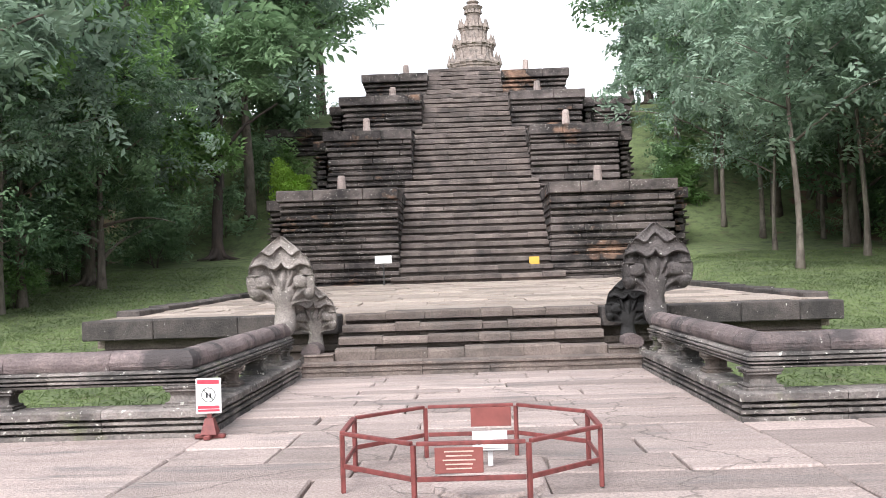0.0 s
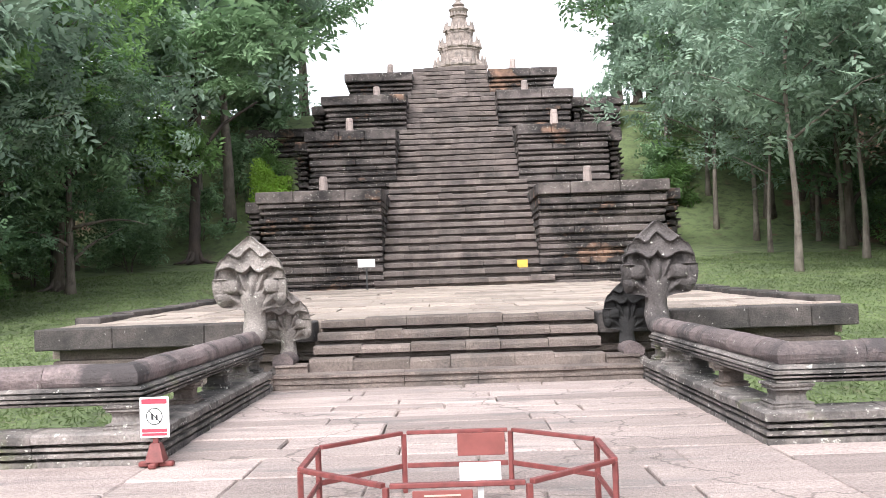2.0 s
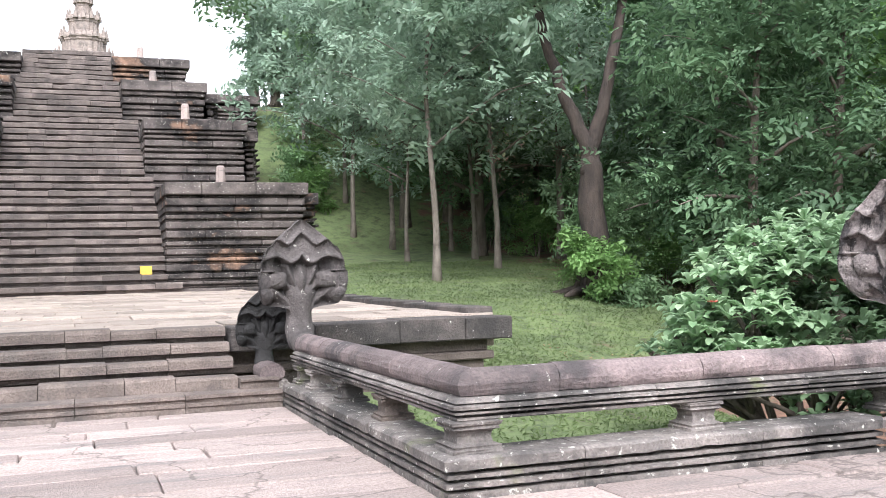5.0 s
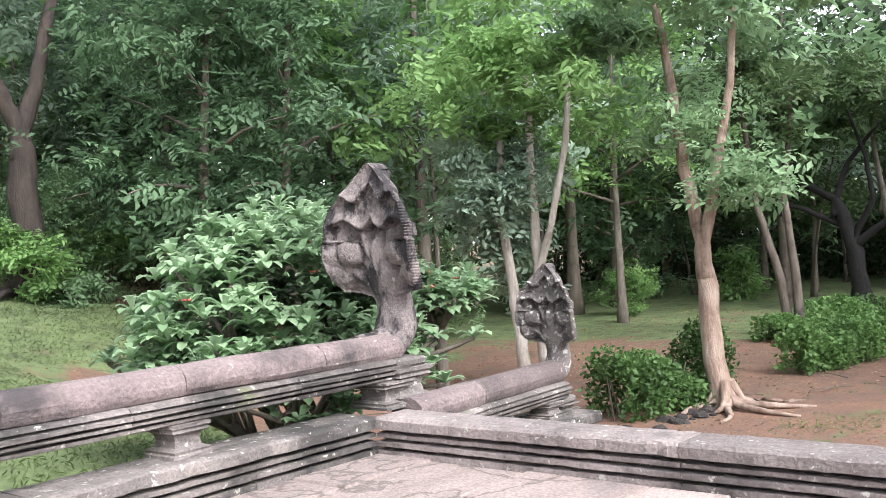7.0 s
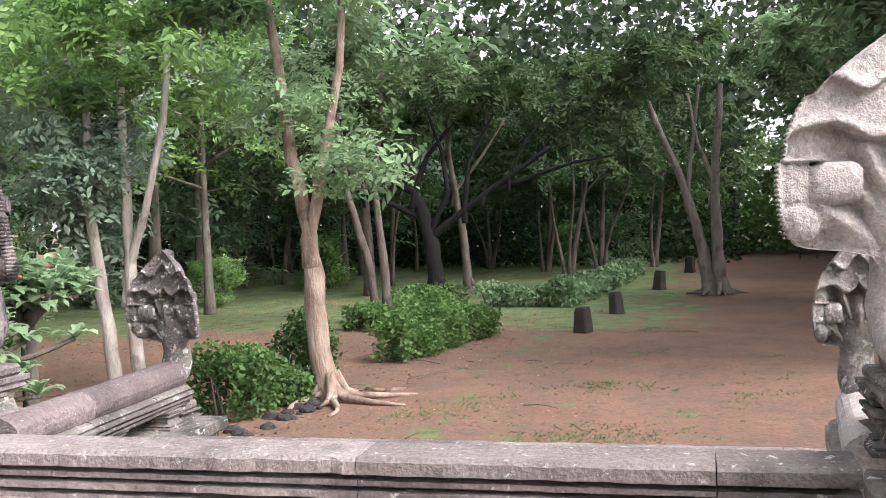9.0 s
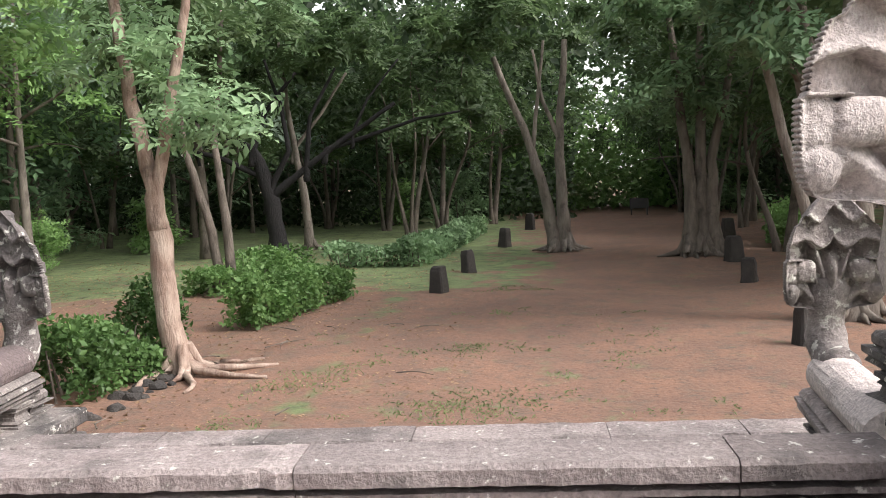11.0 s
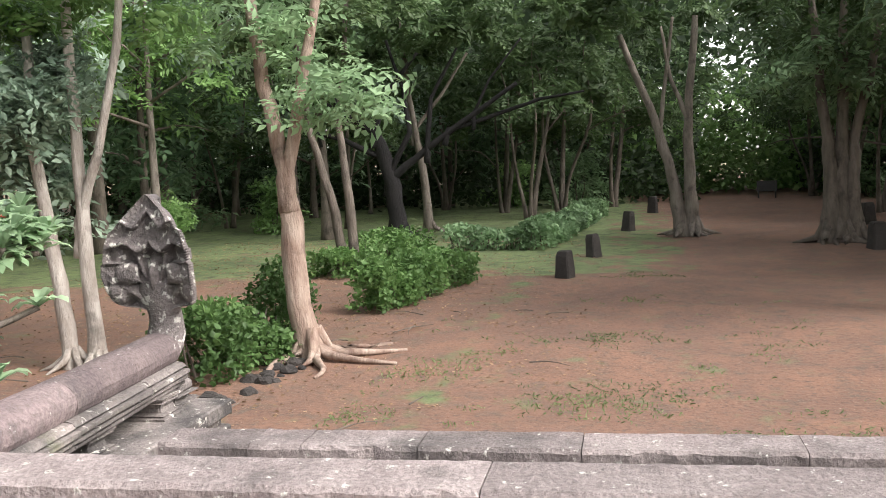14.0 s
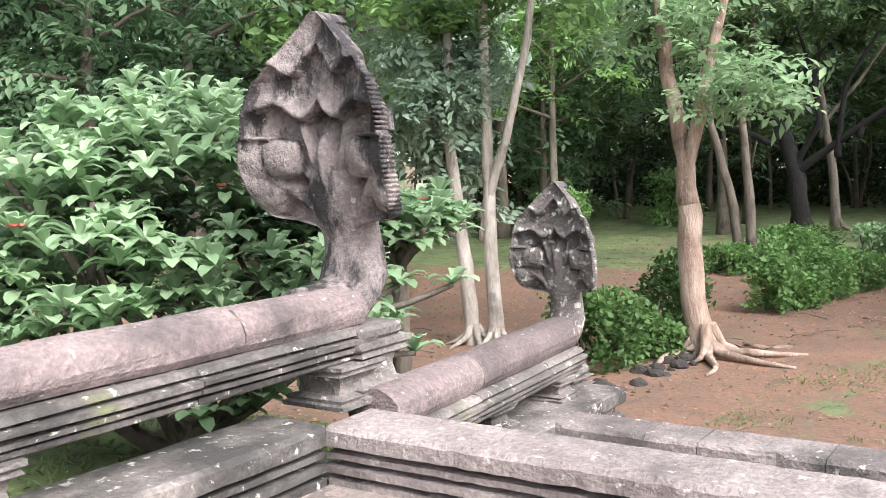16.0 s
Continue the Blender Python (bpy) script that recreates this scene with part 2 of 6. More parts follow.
M_GRASS = leaf_mat("grass_blade", (0.15, 0.205, 0.085), (0.205, 0.26, 0.115), 0.6)


def ground_mat():
    m, n, l, b = mat("lawn_and_red_earth", 0.95)
    g = n.new("ShaderNodeNewGeometry")
    p = g.outputs["Position"]
    lawn = blend(n, l, noise_fac(n, l, p, 0.5, 0.35, 0.65), (0.155, 0.205, 0.08), (0.10, 0.138, 0.055))
    lawn = blend(n, l, noise_fac(n, l, p, 9.0, 0.5, 0.8), lawn, (0.115, 0.115, 0.065))
    earth = blend(n, l, noise_fac(n, l, p, 0.8, 0.35, 0.65), (0.215, 0.115, 0.075), (0.155, 0.088, 0.062))
    earth = blend(n, l, noise_fac(n, l, p, 14.0, 0.50, 0.66, 9.0, 0.75), earth, (0.085, 0.058, 0.043))
    earth = blend(n, l, noise_fac(n, l, p, 2.6, 0.50, 0.68, 9.0, 0.7), earth, (0.105, 0.078, 0.058))
    earth = blend(n, l, noise_fac(n, l, p, 1.4, 0.58, 0.72, 9.0, 0.7), earth, (0.13, 0.135, 0.07))
    earth = blend(n, l, noise_fac(n, l, p, 42.0, 0.66, 0.70, 3.0), earth, (0.42, 0.32, 0.24))
    lawn = blend(n, l, noise_fac(n, l, p, 2.2, 0.48, 0.66, 9.0, 0.75), lawn, (0.045, 0.06, 0.028))
    lawn = blend(n, l, noise_fac(n, l, p, 0.9, 0.56, 0.70, 9.0, 0.75), lawn, (0.12, 0.10, 0.06))
    at = n.new("ShaderNodeAttribute")
    at.attribute_name = "earth"
    w = n.new("ShaderNodeMath")
    w.operation = "ADD"
    l.new(at.outputs["Fac"], w.inputs[0])
    s = n.new("ShaderNodeMapRange")
    s.inputs["To Min"].default_value = -0.35
    s.inputs["To Max"].default_value = 0.35
    l.new(noise_fac(n, l, p, 0.9, 0.3, 0.7, 8.0), s.inputs["Value"])
    l.new(s.outputs[0], w.inputs[1])
    r = n.new("ShaderNodeMapRange")
    r.inputs["From Min"].default_value = 0.4
    r.inputs["From Max"].default_value = 0.6
    l.new(w.outputs[0], r.inputs["Value"])
    l.new(blend(n, l, r.outputs[0], lawn, earth), b.inputs["Base Color"])
    bump(n, l, b, noise_fac(n, l, p, 12.0, 0.2, 0.8, 8.0), 0.6, 0.04)
    return m


M_GROUND = ground_mat()


# ---- mesh helpers ----
def part(name, bm, material, parent=None, label="", smooth=False):
    me = bpy.data.meshes.new(name)
    bm.to_mesh(me)
    bm.free()
    me.materials.append(material)
    if smooth:
        me.polygons.foreach_set("use_smooth", [True] * len(me.polygons))
    ob = new(name, me)
    if parent:
        ob.parent = parent
    if label:
        tagged(ob, label)
    return ob


def raw(name, verts, faces, material, parent=None, smooth=False):
    me = bpy.data.meshes.new(name)
    me.from_pydata([tuple(v) for v in verts], [], faces)
    me.materials.append(material)
    if smooth:
        me.polygons.foreach_set("use_smooth", [True] * len(me.polygons))
    ob = new(name, me)
    if parent:
        ob.parent = parent
    return ob


def thing(name, label, category, group="", kind="", at=(0, 0, 0)):
    ob = new(name)
    ob.location = at
    return tagged(ob, label, category, group, kind)


def add_box(bm, x0, x1, y0, y1, z0, z1, bev=0.0):
    m = Matrix.Translation(((x0 + x1) / 2, (y0 + y1) / 2, (z0 + z1) / 2)) @ Matrix.Diagonal((x1 - x0, y1 - y0, z1 - z0, 1))
    r = bmesh.ops.create_cube(bm, size=1.0, matrix=m)
    if bev:
        es = list({e for v in r["verts"] for e in v.link_edges})
        bmesh.ops.bevel(bm, geom=es, offset=bev, segments=1, affect="EDGES")


def box(x0, x1, y0, y1, z0, z1, bev=0.0):
    bm = bmesh.new()
    add_box(bm, x0, x1, y0, y1, z0, z1, bev)
    return bm


def sweep(profile, path, closed_profile=True, wobble=0.0, seed=0, chip=0.0):
    """Sweeps a (side, height) profile along a flat path with mitred corners; side is to the path's right."""
    rng = random.Random(seed)
    bm = bmesh.new()
    rings = []
    top_z = max(z for u, z in profile)
    k = len(path)
    for i, p in enumerate(path):
        p = Vector(p)
        a = (p - Vector(path[i - 1])).normalized() if i else None
        b = (Vector(path[i + 1]) - p).normalized() if i < k - 1 else None
        a = a or b
        b = b or a
        na, nb = Vector((a.y, -a.x, 0)), Vector((b.y, -b.x, 0))
        nm = (na + nb).normalized()
        nm = nm / max(0.3, nm.dot(na))
        ring = []
        dent = rng.uniform(0.3, 1.0) * chip if rng.random() < 0.09 else 0.0
        for u, z in profile:
            if dent and u < 0.0 and top_z - 0.1 < z < top_z - 0.01:
                u, z = u + dent, z + dent * 0.3
            ring.append(bm.verts.new(p + nm * (u + rng.uniform(-wobble, wobble)) + Vector((0, 0, z + rng.uniform(-wobble, wobble)))))
        rings.append(ring)
    c = len(profile)
    for a, b in zip(rings, rings[1:]):
        for j in range(c if closed_profile else c - 1):
            bm.faces.new((a[j], a[(j + 1) % c], b[(j + 1) % c], b[j]))
    if closed_profile:
        bm.faces.new(rings[0])
        bm.faces.new(rings[-1][::-1])
    bmesh.ops.recalc_face_normals(bm, faces=bm.faces)
    return bm


def tube(points, radii, sides=9, seed=0, rough=0.0):
    """Tapered tube through points; returns verts and faces."""
    rng = random.Random(seed)
    vs, fs = [], []
    pts = [Vector(p) for p in points]
    for i, p in enumerate(pts):
        d = (pts[min(i + 1, len(pts) - 1)] - pts[max(i - 1, 0)]).normalized()
        u = d.orthogonal().normalized() if abs(d.z) < 0.2 else Vector((1, 0, 0)).cross(d).normalized()
        w = d.cross(u)
        for j in range(sides):
            a = 2 * math.pi * j / sides
            r = radii[i] * (1 + rng.uniform(-rough, rough))
            vs.append(p + (u * math.cos(a) + w * math.sin(a)) * r)
    for i in range(len(pts) - 1):
        for j in range(sides):
            a, b = i * sides + j, i * sides + (j + 1) % sides
            fs.append((a, b, b + sides, a + sides))
    fs.append(tuple(range(sides))[::-1])
    fs.append(tuple(range((len(pts) - 1) * sides, len(pts) * sides)))
    return vs, fs


def join(groups):
    vs, fs = [], []
    for v, f in groups:
        o = len(vs)
        vs += list(v)
        fs += [tuple(i + o for i in q) for q in f]
    return vs, fs


def leaves(name, centres, size, material, parent=None, seed=1, up=0.6, slim=0.34, out=None, droop=0.25, spray=1):
    """One mesh of folded leaves, one at each centre, or set in pairs along short twigs of that many leaves."""
    rng = np.random.default_rng(seed)
    c = np.asarray(centres, float)
    k = len(c)
    nrm = rng.normal(size=(k, 3)) * 0.8
    if out is not None:
        nrm += np.asarray(out) * 0.8
    nrm[:, 2] += up * 1.6
    nrm /= np.linalg.norm(nrm, axis=1)[:, None]
    d = rng.normal(size=(k, 3))
    d -= nrm * (d * nrm).sum(1)[:, None]
    d /= np.linalg.norm(d, axis=1)[:, None] + 1e-9
    w = np.cross(nrm, d)
    s = (size * rng.uniform(0.6, 1.35, k))[:, None]
    if spray > 1:
        lead = (np.arange(k) // spray) * spray
        j = (np.arange(k) % spray)[:, None]
        twig, flat_n, side = d[lead], nrm[lead], w[lead]
        twig = twig - np.array((0, 0, 0.25))
        twig /= np.linalg.norm(twig, axis=1)[:, None]
        s = s[lead] * rng.uniform(0.8, 1.15, k)[:, None]
        turn = np.where(j % 2 == 0, 1.0, -1.0)
        d = side * turn * 0.85 + twig * 0.55 + rng.normal(size=(k, 3)) * 0.12
        d /= np.linalg.norm(d, axis=1)[:, None]
        c = c[lead] + twig * s * 0.34 * (j - spray / 2) + d * s * 0.5
        nrm = flat_n + rng.normal(size=(k, 3)) * 0.22
        nrm -= d * (nrm * d).sum(1)[:, None]
        nrm /= np.linalg.norm(nrm, axis=1)[:, None]
        w = np.cross(nrm, d)
    base, tip = c - d * s * 0.5, c + d * s * 0.5 - nrm * s * droop * 0.4
    mid = c + nrm * s * 0.08
    lft, rgt = mid + w * s * slim, mid - w * s * slim
    v = np.stack([base, lft, tip, rgt], 1).reshape(-1, 3)
    f = (np.arange(k)[:, None] * 4 + np.array([[0, 2, 1, 0, 3, 2]])).reshape(-1)
    me = bpy.data.meshes.new(name)
    me.vertices.add(k * 4)
    me.vertices.foreach_set("co", v.astype(np.float32).ravel())
    me.loops.add(k * 6)
    me.loops.foreach_set("vertex_index", f.astype(np.int32))
    me.polygons.add(k * 2)
    me.polygons.foreach_set("loop_start", np.arange(0, k * 6, 3, dtype=np.int32))
    me.polygons.foreach_set("loop_total", np.full(k * 2, 3, dtype=np.int32))
    me.update(calc_edges=True)
    me.validate()
    me.materials.append(material)
    ob = new(name, me)
    if parent:
        ob.parent = parent
    return ob


def smooth01(a, b, x):
    t = min(1.0, max(0.0, (x - a) / (b - a)))
    return t * t * (3 - 2 * t)


GROUND_Y = [(-400, -1.2), (4, -0.9), (10, -0.45), (15, -0.15), (22, 0.5), (30, 1.4), (41, 2.6), (47, 5.5), (56, 11.0), (70, 13.5), (120, 15), (400, 16)]


def height(x, y):
    for (a, za), (b, zb) in zip(GROUND_Y, GROUND_Y[1:]):
        if y <= b:
            base = za + (zb - za) * max(0.0, (y - a)) / (b - a)
            break
    else:
        base = 16
    if 14.5 < y < 39:
        under = 1 - smooth01(6.3, 8.6, abs(x))
        base += (min(base, 0.2 + 0.02 * (y - 15)) - base) * under
    elif 39 <= y < 60:
        base += (min(base, 0.7 + 0.6 * (y - 39)) - base) * (1 - smooth01(6.3, 8.0, abs(x)))
    k = 0.9 * max(0.0, x - 15)
    s = smooth01(6, 14, x) * (1 - smooth01(14 + k, 27 + k, y))
    far = smooth01(18, 60, abs(x))
    base = min(base, 2.6) * 1.0 + max(0.0, base - 2.6) * (1 - 0.75 * far)
    return base + (-1.5 - base) * s


# ---- ground ----
def make_ground():
    def axis(lo, hi, f0, f1, step):
        a = [lo, lo * 0.6 + f0 * 0.4, lo * 0.3 + f0 * 0.7, lo * 0.12 + f0 * 0.88]
        k = int((f1 - f0) / step)
        a += [f0 + step * i for i in range(k + 1)]
        a += [f1 * 0.88 + hi * 0.12, f1 * 0.7 + hi * 0.3, f1 * 0.4 + hi * 0.6, hi]
        return a

    xs, ys = axis(-900, 900, -40, 84, 1.0), axis(-900, 900, -40, 72, 1.0)
    vs = [(x, y, height(x, y) + 0.10 * noise.noise(Vector((x * 0.35, y * 0.35, 0))) * (abs(x) < 85)) for y in ys for x in xs]
    k = len(xs)
    fs = [(j * k + i, j * k + i + 1, (j + 1) * k + i + 1, (j + 1) * k + i) for j in range(len(ys) - 1) for i in range(k - 1)]
    ob = raw("ground", vs, fs, M_GROUND, smooth=True)
    att = ob.data.attributes.new("earth", "FLOAT", "POINT")
    vals = []
    for x, y, z in vs:
        path = smooth01(7.6, 8.6, x) * (1 - smooth01(7.0 - 0.05 * (x - 20), 9.0 - 0.05 * (x - 20), y)) * smooth01(-9, -6, y)
        litter = smooth01(8.5, 11, x) * smooth01(7, 8.5, y) * (1 - smooth01(18.5, 22.5, y)) * 0.85 * (1 - smooth01(38, 46, x))
        shade = smooth01(11, 18, abs(x)) * smooth01(12, 24, y) * 0.55
        south = (1 - smooth01(-9, -6, y)) * 0.5
        verge = smooth01(26, 29, x) * smooth01(3.2, 4.4, y) * (1 - smooth01(60, 66, x))
        vals.append(max(0.0, max(path, litter, shade, south) - 0.55 * verge))
    att.data.foreach_set("value", vals)
    return tagged(ob, "gently rising lawn running into red earth track under trees", "ground", kind="structure")


make_ground()

# ---- terrace bridge ----
AX, CY = 0.10, 6.04
HALF, ARM_X, ARM_Y, NORTH = 2.68, 6.55, 2.46, 14.12   # inner plinth lines
SOUTH = 2 * CY - NORTH


def mir(path, sx, sy):
    q = [((2 * AX - x) if sx else x, (2 * CY - y) if sy else y, z) for x, y, z in path]
    return q[::-1] if sx != sy else q


def run_blocks(name, profile, path, step, material, parent, seed=0, gap=0.006, wobble=0.004, cuts=None, fine=0.35, chip=0.0):
    """Sweeps the profile in blocks with open joints, corners kept whole."""
    rng = random.Random(seed)
    pts = [Vector(p) for p in path]
    dist = [0.0]
    for a, b in zip(pts, pts[1:]):
        dist.append(dist[-1] + (b - a).length)
    total = dist[-1]
    if cuts is None:
        cuts, s = [], step * rng.uniform(0.7, 1.1)
        while s < total - step * 0.4:
            if all(abs(s - d) > 0.3 for d in dist):
                cuts.append(s)
            s += step * rng.uniform(0.75, 1.25)
    marks = [0.0] + list(cuts) + [total]

    def at(s):
        for i in range(len(pts) - 1):
            if s <= dist[i + 1] or i == len(pts) - 2:
                return pts[i].lerp(pts[i + 1], (s - dist[i]) / (dist[i + 1] - dist[i]))

    for a, b in zip(marks, marks[1:]):
        a, b = a + gap / 2, b - gap / 2
        inner = [pts[i] for i in range(1, len(pts) - 1) if a + 0.02 < dist[i] < b - 0.02]
        leg, start = [], at(a)
        stops = [start] + inner + [at(b)]
        for p, q in zip(stops, stops[1:]):
            k = max(1, int((q - p).length / fine))
            leg += [p.lerp(q, i / k) for i in range(k)]
        leg.append(stops[-1])
        part(name, sweep(profile, leg, wobble=wobble, seed=rng.randrange(9999), chip=chip), material, parent)


PLINTH = [(0.0, -0.3), (0.0, 0.035), (0.08, 0.04), (0.08, 0.062), (-0.01, 0.067), (-0.01, 0.10), (0.085, 0.105), (0.085, 0.127), (0.0, 0.132), (0.0, 0.160), (0.09, 0.165), (0.09, 0.188),
          (-0.025, 0.195), (-0.025, 0.262), (0.008, 0.283), (0.385, 0.285), (0.40, 0.25), (0.37, 0.2), (0.41, 0.15), (0.385, 0.05), (0.42, -0.1), (0.42, -1.7), (0.2, -1.7)]
SILL = [(min(u, 0.34), z) for u, z in PLINTH[:-3]] + [(0.36, -1.7), (0.1, -1.7)]
SILL = [(u, z) if not (u == 0.34 and z < 0.28) else (0.34 + 0.01 * (i % 2), z) for i, (u, z) in enumerate(SILL)]
BEAM_SIDE = [(0.165, 0.50), (0.175, 0.508), (0.175, 0.526), (0.12, 0.530), (0.12, 0.542), (0.20, 0.546), (0.20, 0.566), (0.14, 0.570), (0.14, 0.582), (0.215, 0.586), (0.215, 0.608), (0.155, 0.612), (0.155, 0.624), (0.19, 0.628), (0.17, 0.652), (0.13, 0.66)]
BEAM = [(-u, z) for u, z in BEAM_SIDE] + BEAM_SIDE[::-1]
RAIL = [(0.155 * math.cos(a), 0.735 + 0.125 * math.sin(a)) for a in [radians(d) for d in range(-52, 233, 19)]]
OFF = 0.31


def baluster(parent, x, y, z0=0.285, z1=0.50, w=0.17, seed=0, material=None):
    """Moulded square pier with spreading foot and cap."""
    rng = random.Random(seed)
    h = z1 - z0
    prof = [(1.25, 0), (1.25, 0.10), (1.12, 0.14), (1.18, 0.22), (0.86, 0.30), (0.80, 0.5), (0.86, 0.68), (1.15, 0.76), (1.08, 0.84), (1.22, 0.9), (1.22, 1.0)]
    bm = bmesh.new()
    rings = []
    for k, f in prof:
        r = w * k
        rings.append([bm.verts.new((x + r * cx + rng.uniform(-.006, .006), y + r * cy + rng.uniform(-.006, .006), z0 + h * f)) for cx, cy in ((-1, -1), (1, -1), (1, 1), (-1, 1))])
    for a, b in zip(rings, rings[1:]):
        for j in range(4):
            bm.faces.new((a[j], a[(j + 1) % 4], b[(j + 1) % 4], b[j]))
    bm.faces.new(rings[0][::-1])
    bm.faces.new(rings[-1])
    return part("baluster", bm, material or M_PLINTH, parent)


def balustrade(sx, sy, label):
    """An angled stretch of plinth, balusters, beam and rounded serpent-body rail."""
    b = thing("balustrade", label, "balustrade", "naga balustrades of the bridge")
    inner = mir([(ARM_X, CY + ARM_Y, 0), (AX + HALF, CY + ARM_Y, 0), (AX + HALF, NORTH - 0.02, 0)], sx, sy)
    run_blocks("plinth_block", PLINTH, inner, 1.5, M_PLINTH, b, seed=3 + sx * 2 + sy, fine=0.12, chip=0.025, wobble=0.003)
    line = mir([(ARM_X + 0.55, CY + ARM_Y + OFF, 0), (AX + HALF + OFF, CY + ARM_Y + OFF, 0), (AX + HALF + OFF, NORTH + 0.1, 0)], sx, sy)
    run_blocks("beam_block", BEAM, line, 1.35, M_PLINTH, b, seed=11 + sx * 2 + sy)
    run_blocks("rail_block", RAIL, line, 1.15, M_RAIL, b, seed=21 + sx * 2 + sy, wobble=0.006)
    xs, y0 = AX + HALF + OFF, CY + ARM_Y + OFF
    for i, (x, y) in enumerate(((xs - 0.05, y0 - 0.05), (4.95, y0 - 0.05), (6.95, y0 - 0.05), (xs - 0.05, 10.55), (xs - 0.05, 12.0), (xs - 0.05, 13.3), (xs - 0.05, 14.0))):
        (qx, qy, _), = mir([(x, y, 0)], sx, False)
        qy = 2 * CY - y if sy else y
        baluster(b, qx, qy, w=0.155 if i in (0, 2) else 0.125, seed=i + 40, material=M_STEP if i == 3 else M_PLINTH)
    return b


for sx, sy, lab in ((0, 0, "grey sandstone balustrade with rounded rail on moulded plinth, white lichen spots"), (1, 0, "weathered sandstone balustrade with rounded rail, mossy plinth beside the stairs"),
                    (0, 1, "weathered grey sandstone balustrade with rounded rail"), (1, 1, "weathered grey sandstone balustrade with rounded rail")):
    balustrade(sx, sy, lab)

# end sills of the two arms, upper and lower
for sx in (0, 1):
    s = tagged(new("sill_wall"), "low moulded sandstone kerb wall closing the bridge arm", "low wall", kind="structure")
    p = [(ARM_X, CY - ARM_Y + 0.006, 0), (ARM_X, CY + ARM_Y - 0.006, 0)]
    run_blocks("sill_block", SILL, mir(p, sx, 0), 1.0, M_PLINTH if sx else M_SILL, s, seed=5, cuts=(0.65, 2.45) if not sx else None, fine=0.07, wobble=0.003, chip=0.022)
    t = tagged(new("lower_sill_wall"), "lower weathered sandstone kerb below the arm", "low wall", kind="structure")
    low = [(u * 0.85, z - 0.43) for u, z in PLINTH]
    q = [(8.5, 3.3, 0), (8.5, 8.3, 0)]
    run_blocks("sill_block", low, mir(q, sx, 0), 1.0, M_SILL, t, seed=6, cuts=(0.45, 1.27, 2.47, 3.40, 4.1, 4.42) if not sx else None, wobble=0.005, fine=0.08, chip=0.03)


# ---- paving ----
def pave(parent, x0, x1, y0, y1, z, row, length, material, seed, gap=0.018, along="x"):
    rng = random.Random(seed)
    a0, a1, b0, b1 = (x0, x1, y0, y1) if along == "x" else (y0, y1, x0, x1)
    b = b0
    while b < b1 - 0.05:
        w = row * rng.uniform(0.7, 1.35)
        if b + w > b1 - row * 0.45:
            w = b1 - b
        a = a0
        while a < a1 - 0.05:
            k = length * rng.uniform(0.6, 1.5)
            if a + k > a1 - length * 0.5:
                k = a1 - a
            dz = rng.uniform(-0.010, 0.006)
            c = [(a + gap / 2, b + gap / 2), (a + k - gap / 2, b + gap / 2), (a + k - gap / 2, b + w - gap / 2), (a + gap / 2, b + w - gap / 2)]
            c = [(u + rng.uniform(-0.012, 0.012), v + rng.uniform(-0.012, 0.012)) for u, v in c]
            if along != "x":
                c = [(v, u) for u, v in c][::-1]
            cx, cy = sum(u for u, v in c) / 4, sum(v for u, v in c) / 4
            ins = [(u + (cx - u) * 0.02, v + (cy - v) * 0.03) for u, v in c]
            tilt = [rng.uniform(-0.005, 0.005) for _ in range(4)]
            vs = [(u, v, z - 0.16) for u, v in c] + [(u, v, z + dz - 0.014) for u, v in c] + [(u, v, z + dz + t) for (u, v), t in zip(ins, tilt)]
            fs = [(4, 5, 9, 8), (5, 6, 10, 9), (6, 7, 11, 10), (7, 4, 8, 11), (8, 9, 10, 11), (0, 1, 5, 4), (1, 2, 6, 5), (2, 3, 7, 6), (3, 0, 4, 7)]
            raw("paving_slab", vs, fs, material, parent)
            a += k
        b += w


bridge = tagged(new("bridge_floor"), "pale pinkish sandstone paving of the cross-shaped bridge", "floor", kind="structure")
core = bmesh.new()
add_box(core, AX - HALF - 0.5, AX + HALF + 0.5, SOUTH - 3.0, NORTH + 1.5, -1.7, -0.07)
add_box(core, 2 * AX - ARM_X - 0.5, AX - HALF - 0.504, CY - ARM_Y - 0.5, CY + ARM_Y + 0.5, -1.7, -0.07)
add_box(core, AX + HALF + 0.504, ARM_X + 0.5, CY - ARM_Y - 0.5, CY + ARM_Y + 0.5, -1.7, -0.07)
part("bed", core, M_PLINTH, bridge)
pave(bridge, AX - HALF, AX + HALF, SOUTH, NORTH, 0.0, 0.62, 1.5, M_PAVE, 1)
pave(bridge, AX + HALF, ARM_X + 0.02, CY - ARM_Y, CY + ARM_Y, 0.0, 0.7, 1.3, M_PAVE, 2)
pave(bridge, 2 * AX - ARM_X - 0.02, AX - HALF, CY - ARM_Y, CY + ARM_Y, 0.0, 0.8, 1.5, M_PAVE, 3)
for sx in (0, 1):
    landing = tagged(new("landing"), "lower stone landing and steps at the arm's end", "steps", kind="structure")
    bm = bmesh.new()
    for i, (x0, x1, z) in enumerate(((7.216, 9.0, -0.45), (9.0, 9.35, -0.75), (9.35, 9.7, -1.0), (9.7, 10.05, -1.25))):
        a, b = (x0, x1) if not sx else (2 * AX - x1, 2 * AX - x0)
        add_box(bm, a, b, 3.2, 8.7, -1.8, z, 0.02)
    part("steps", bm, M_PLINTH, landing)

# ---- lower stairs and platform ----
lower = tagged(new("lower_stairs"), "worn sandstone steps up to the paved platform", "stairs", kind="structure")


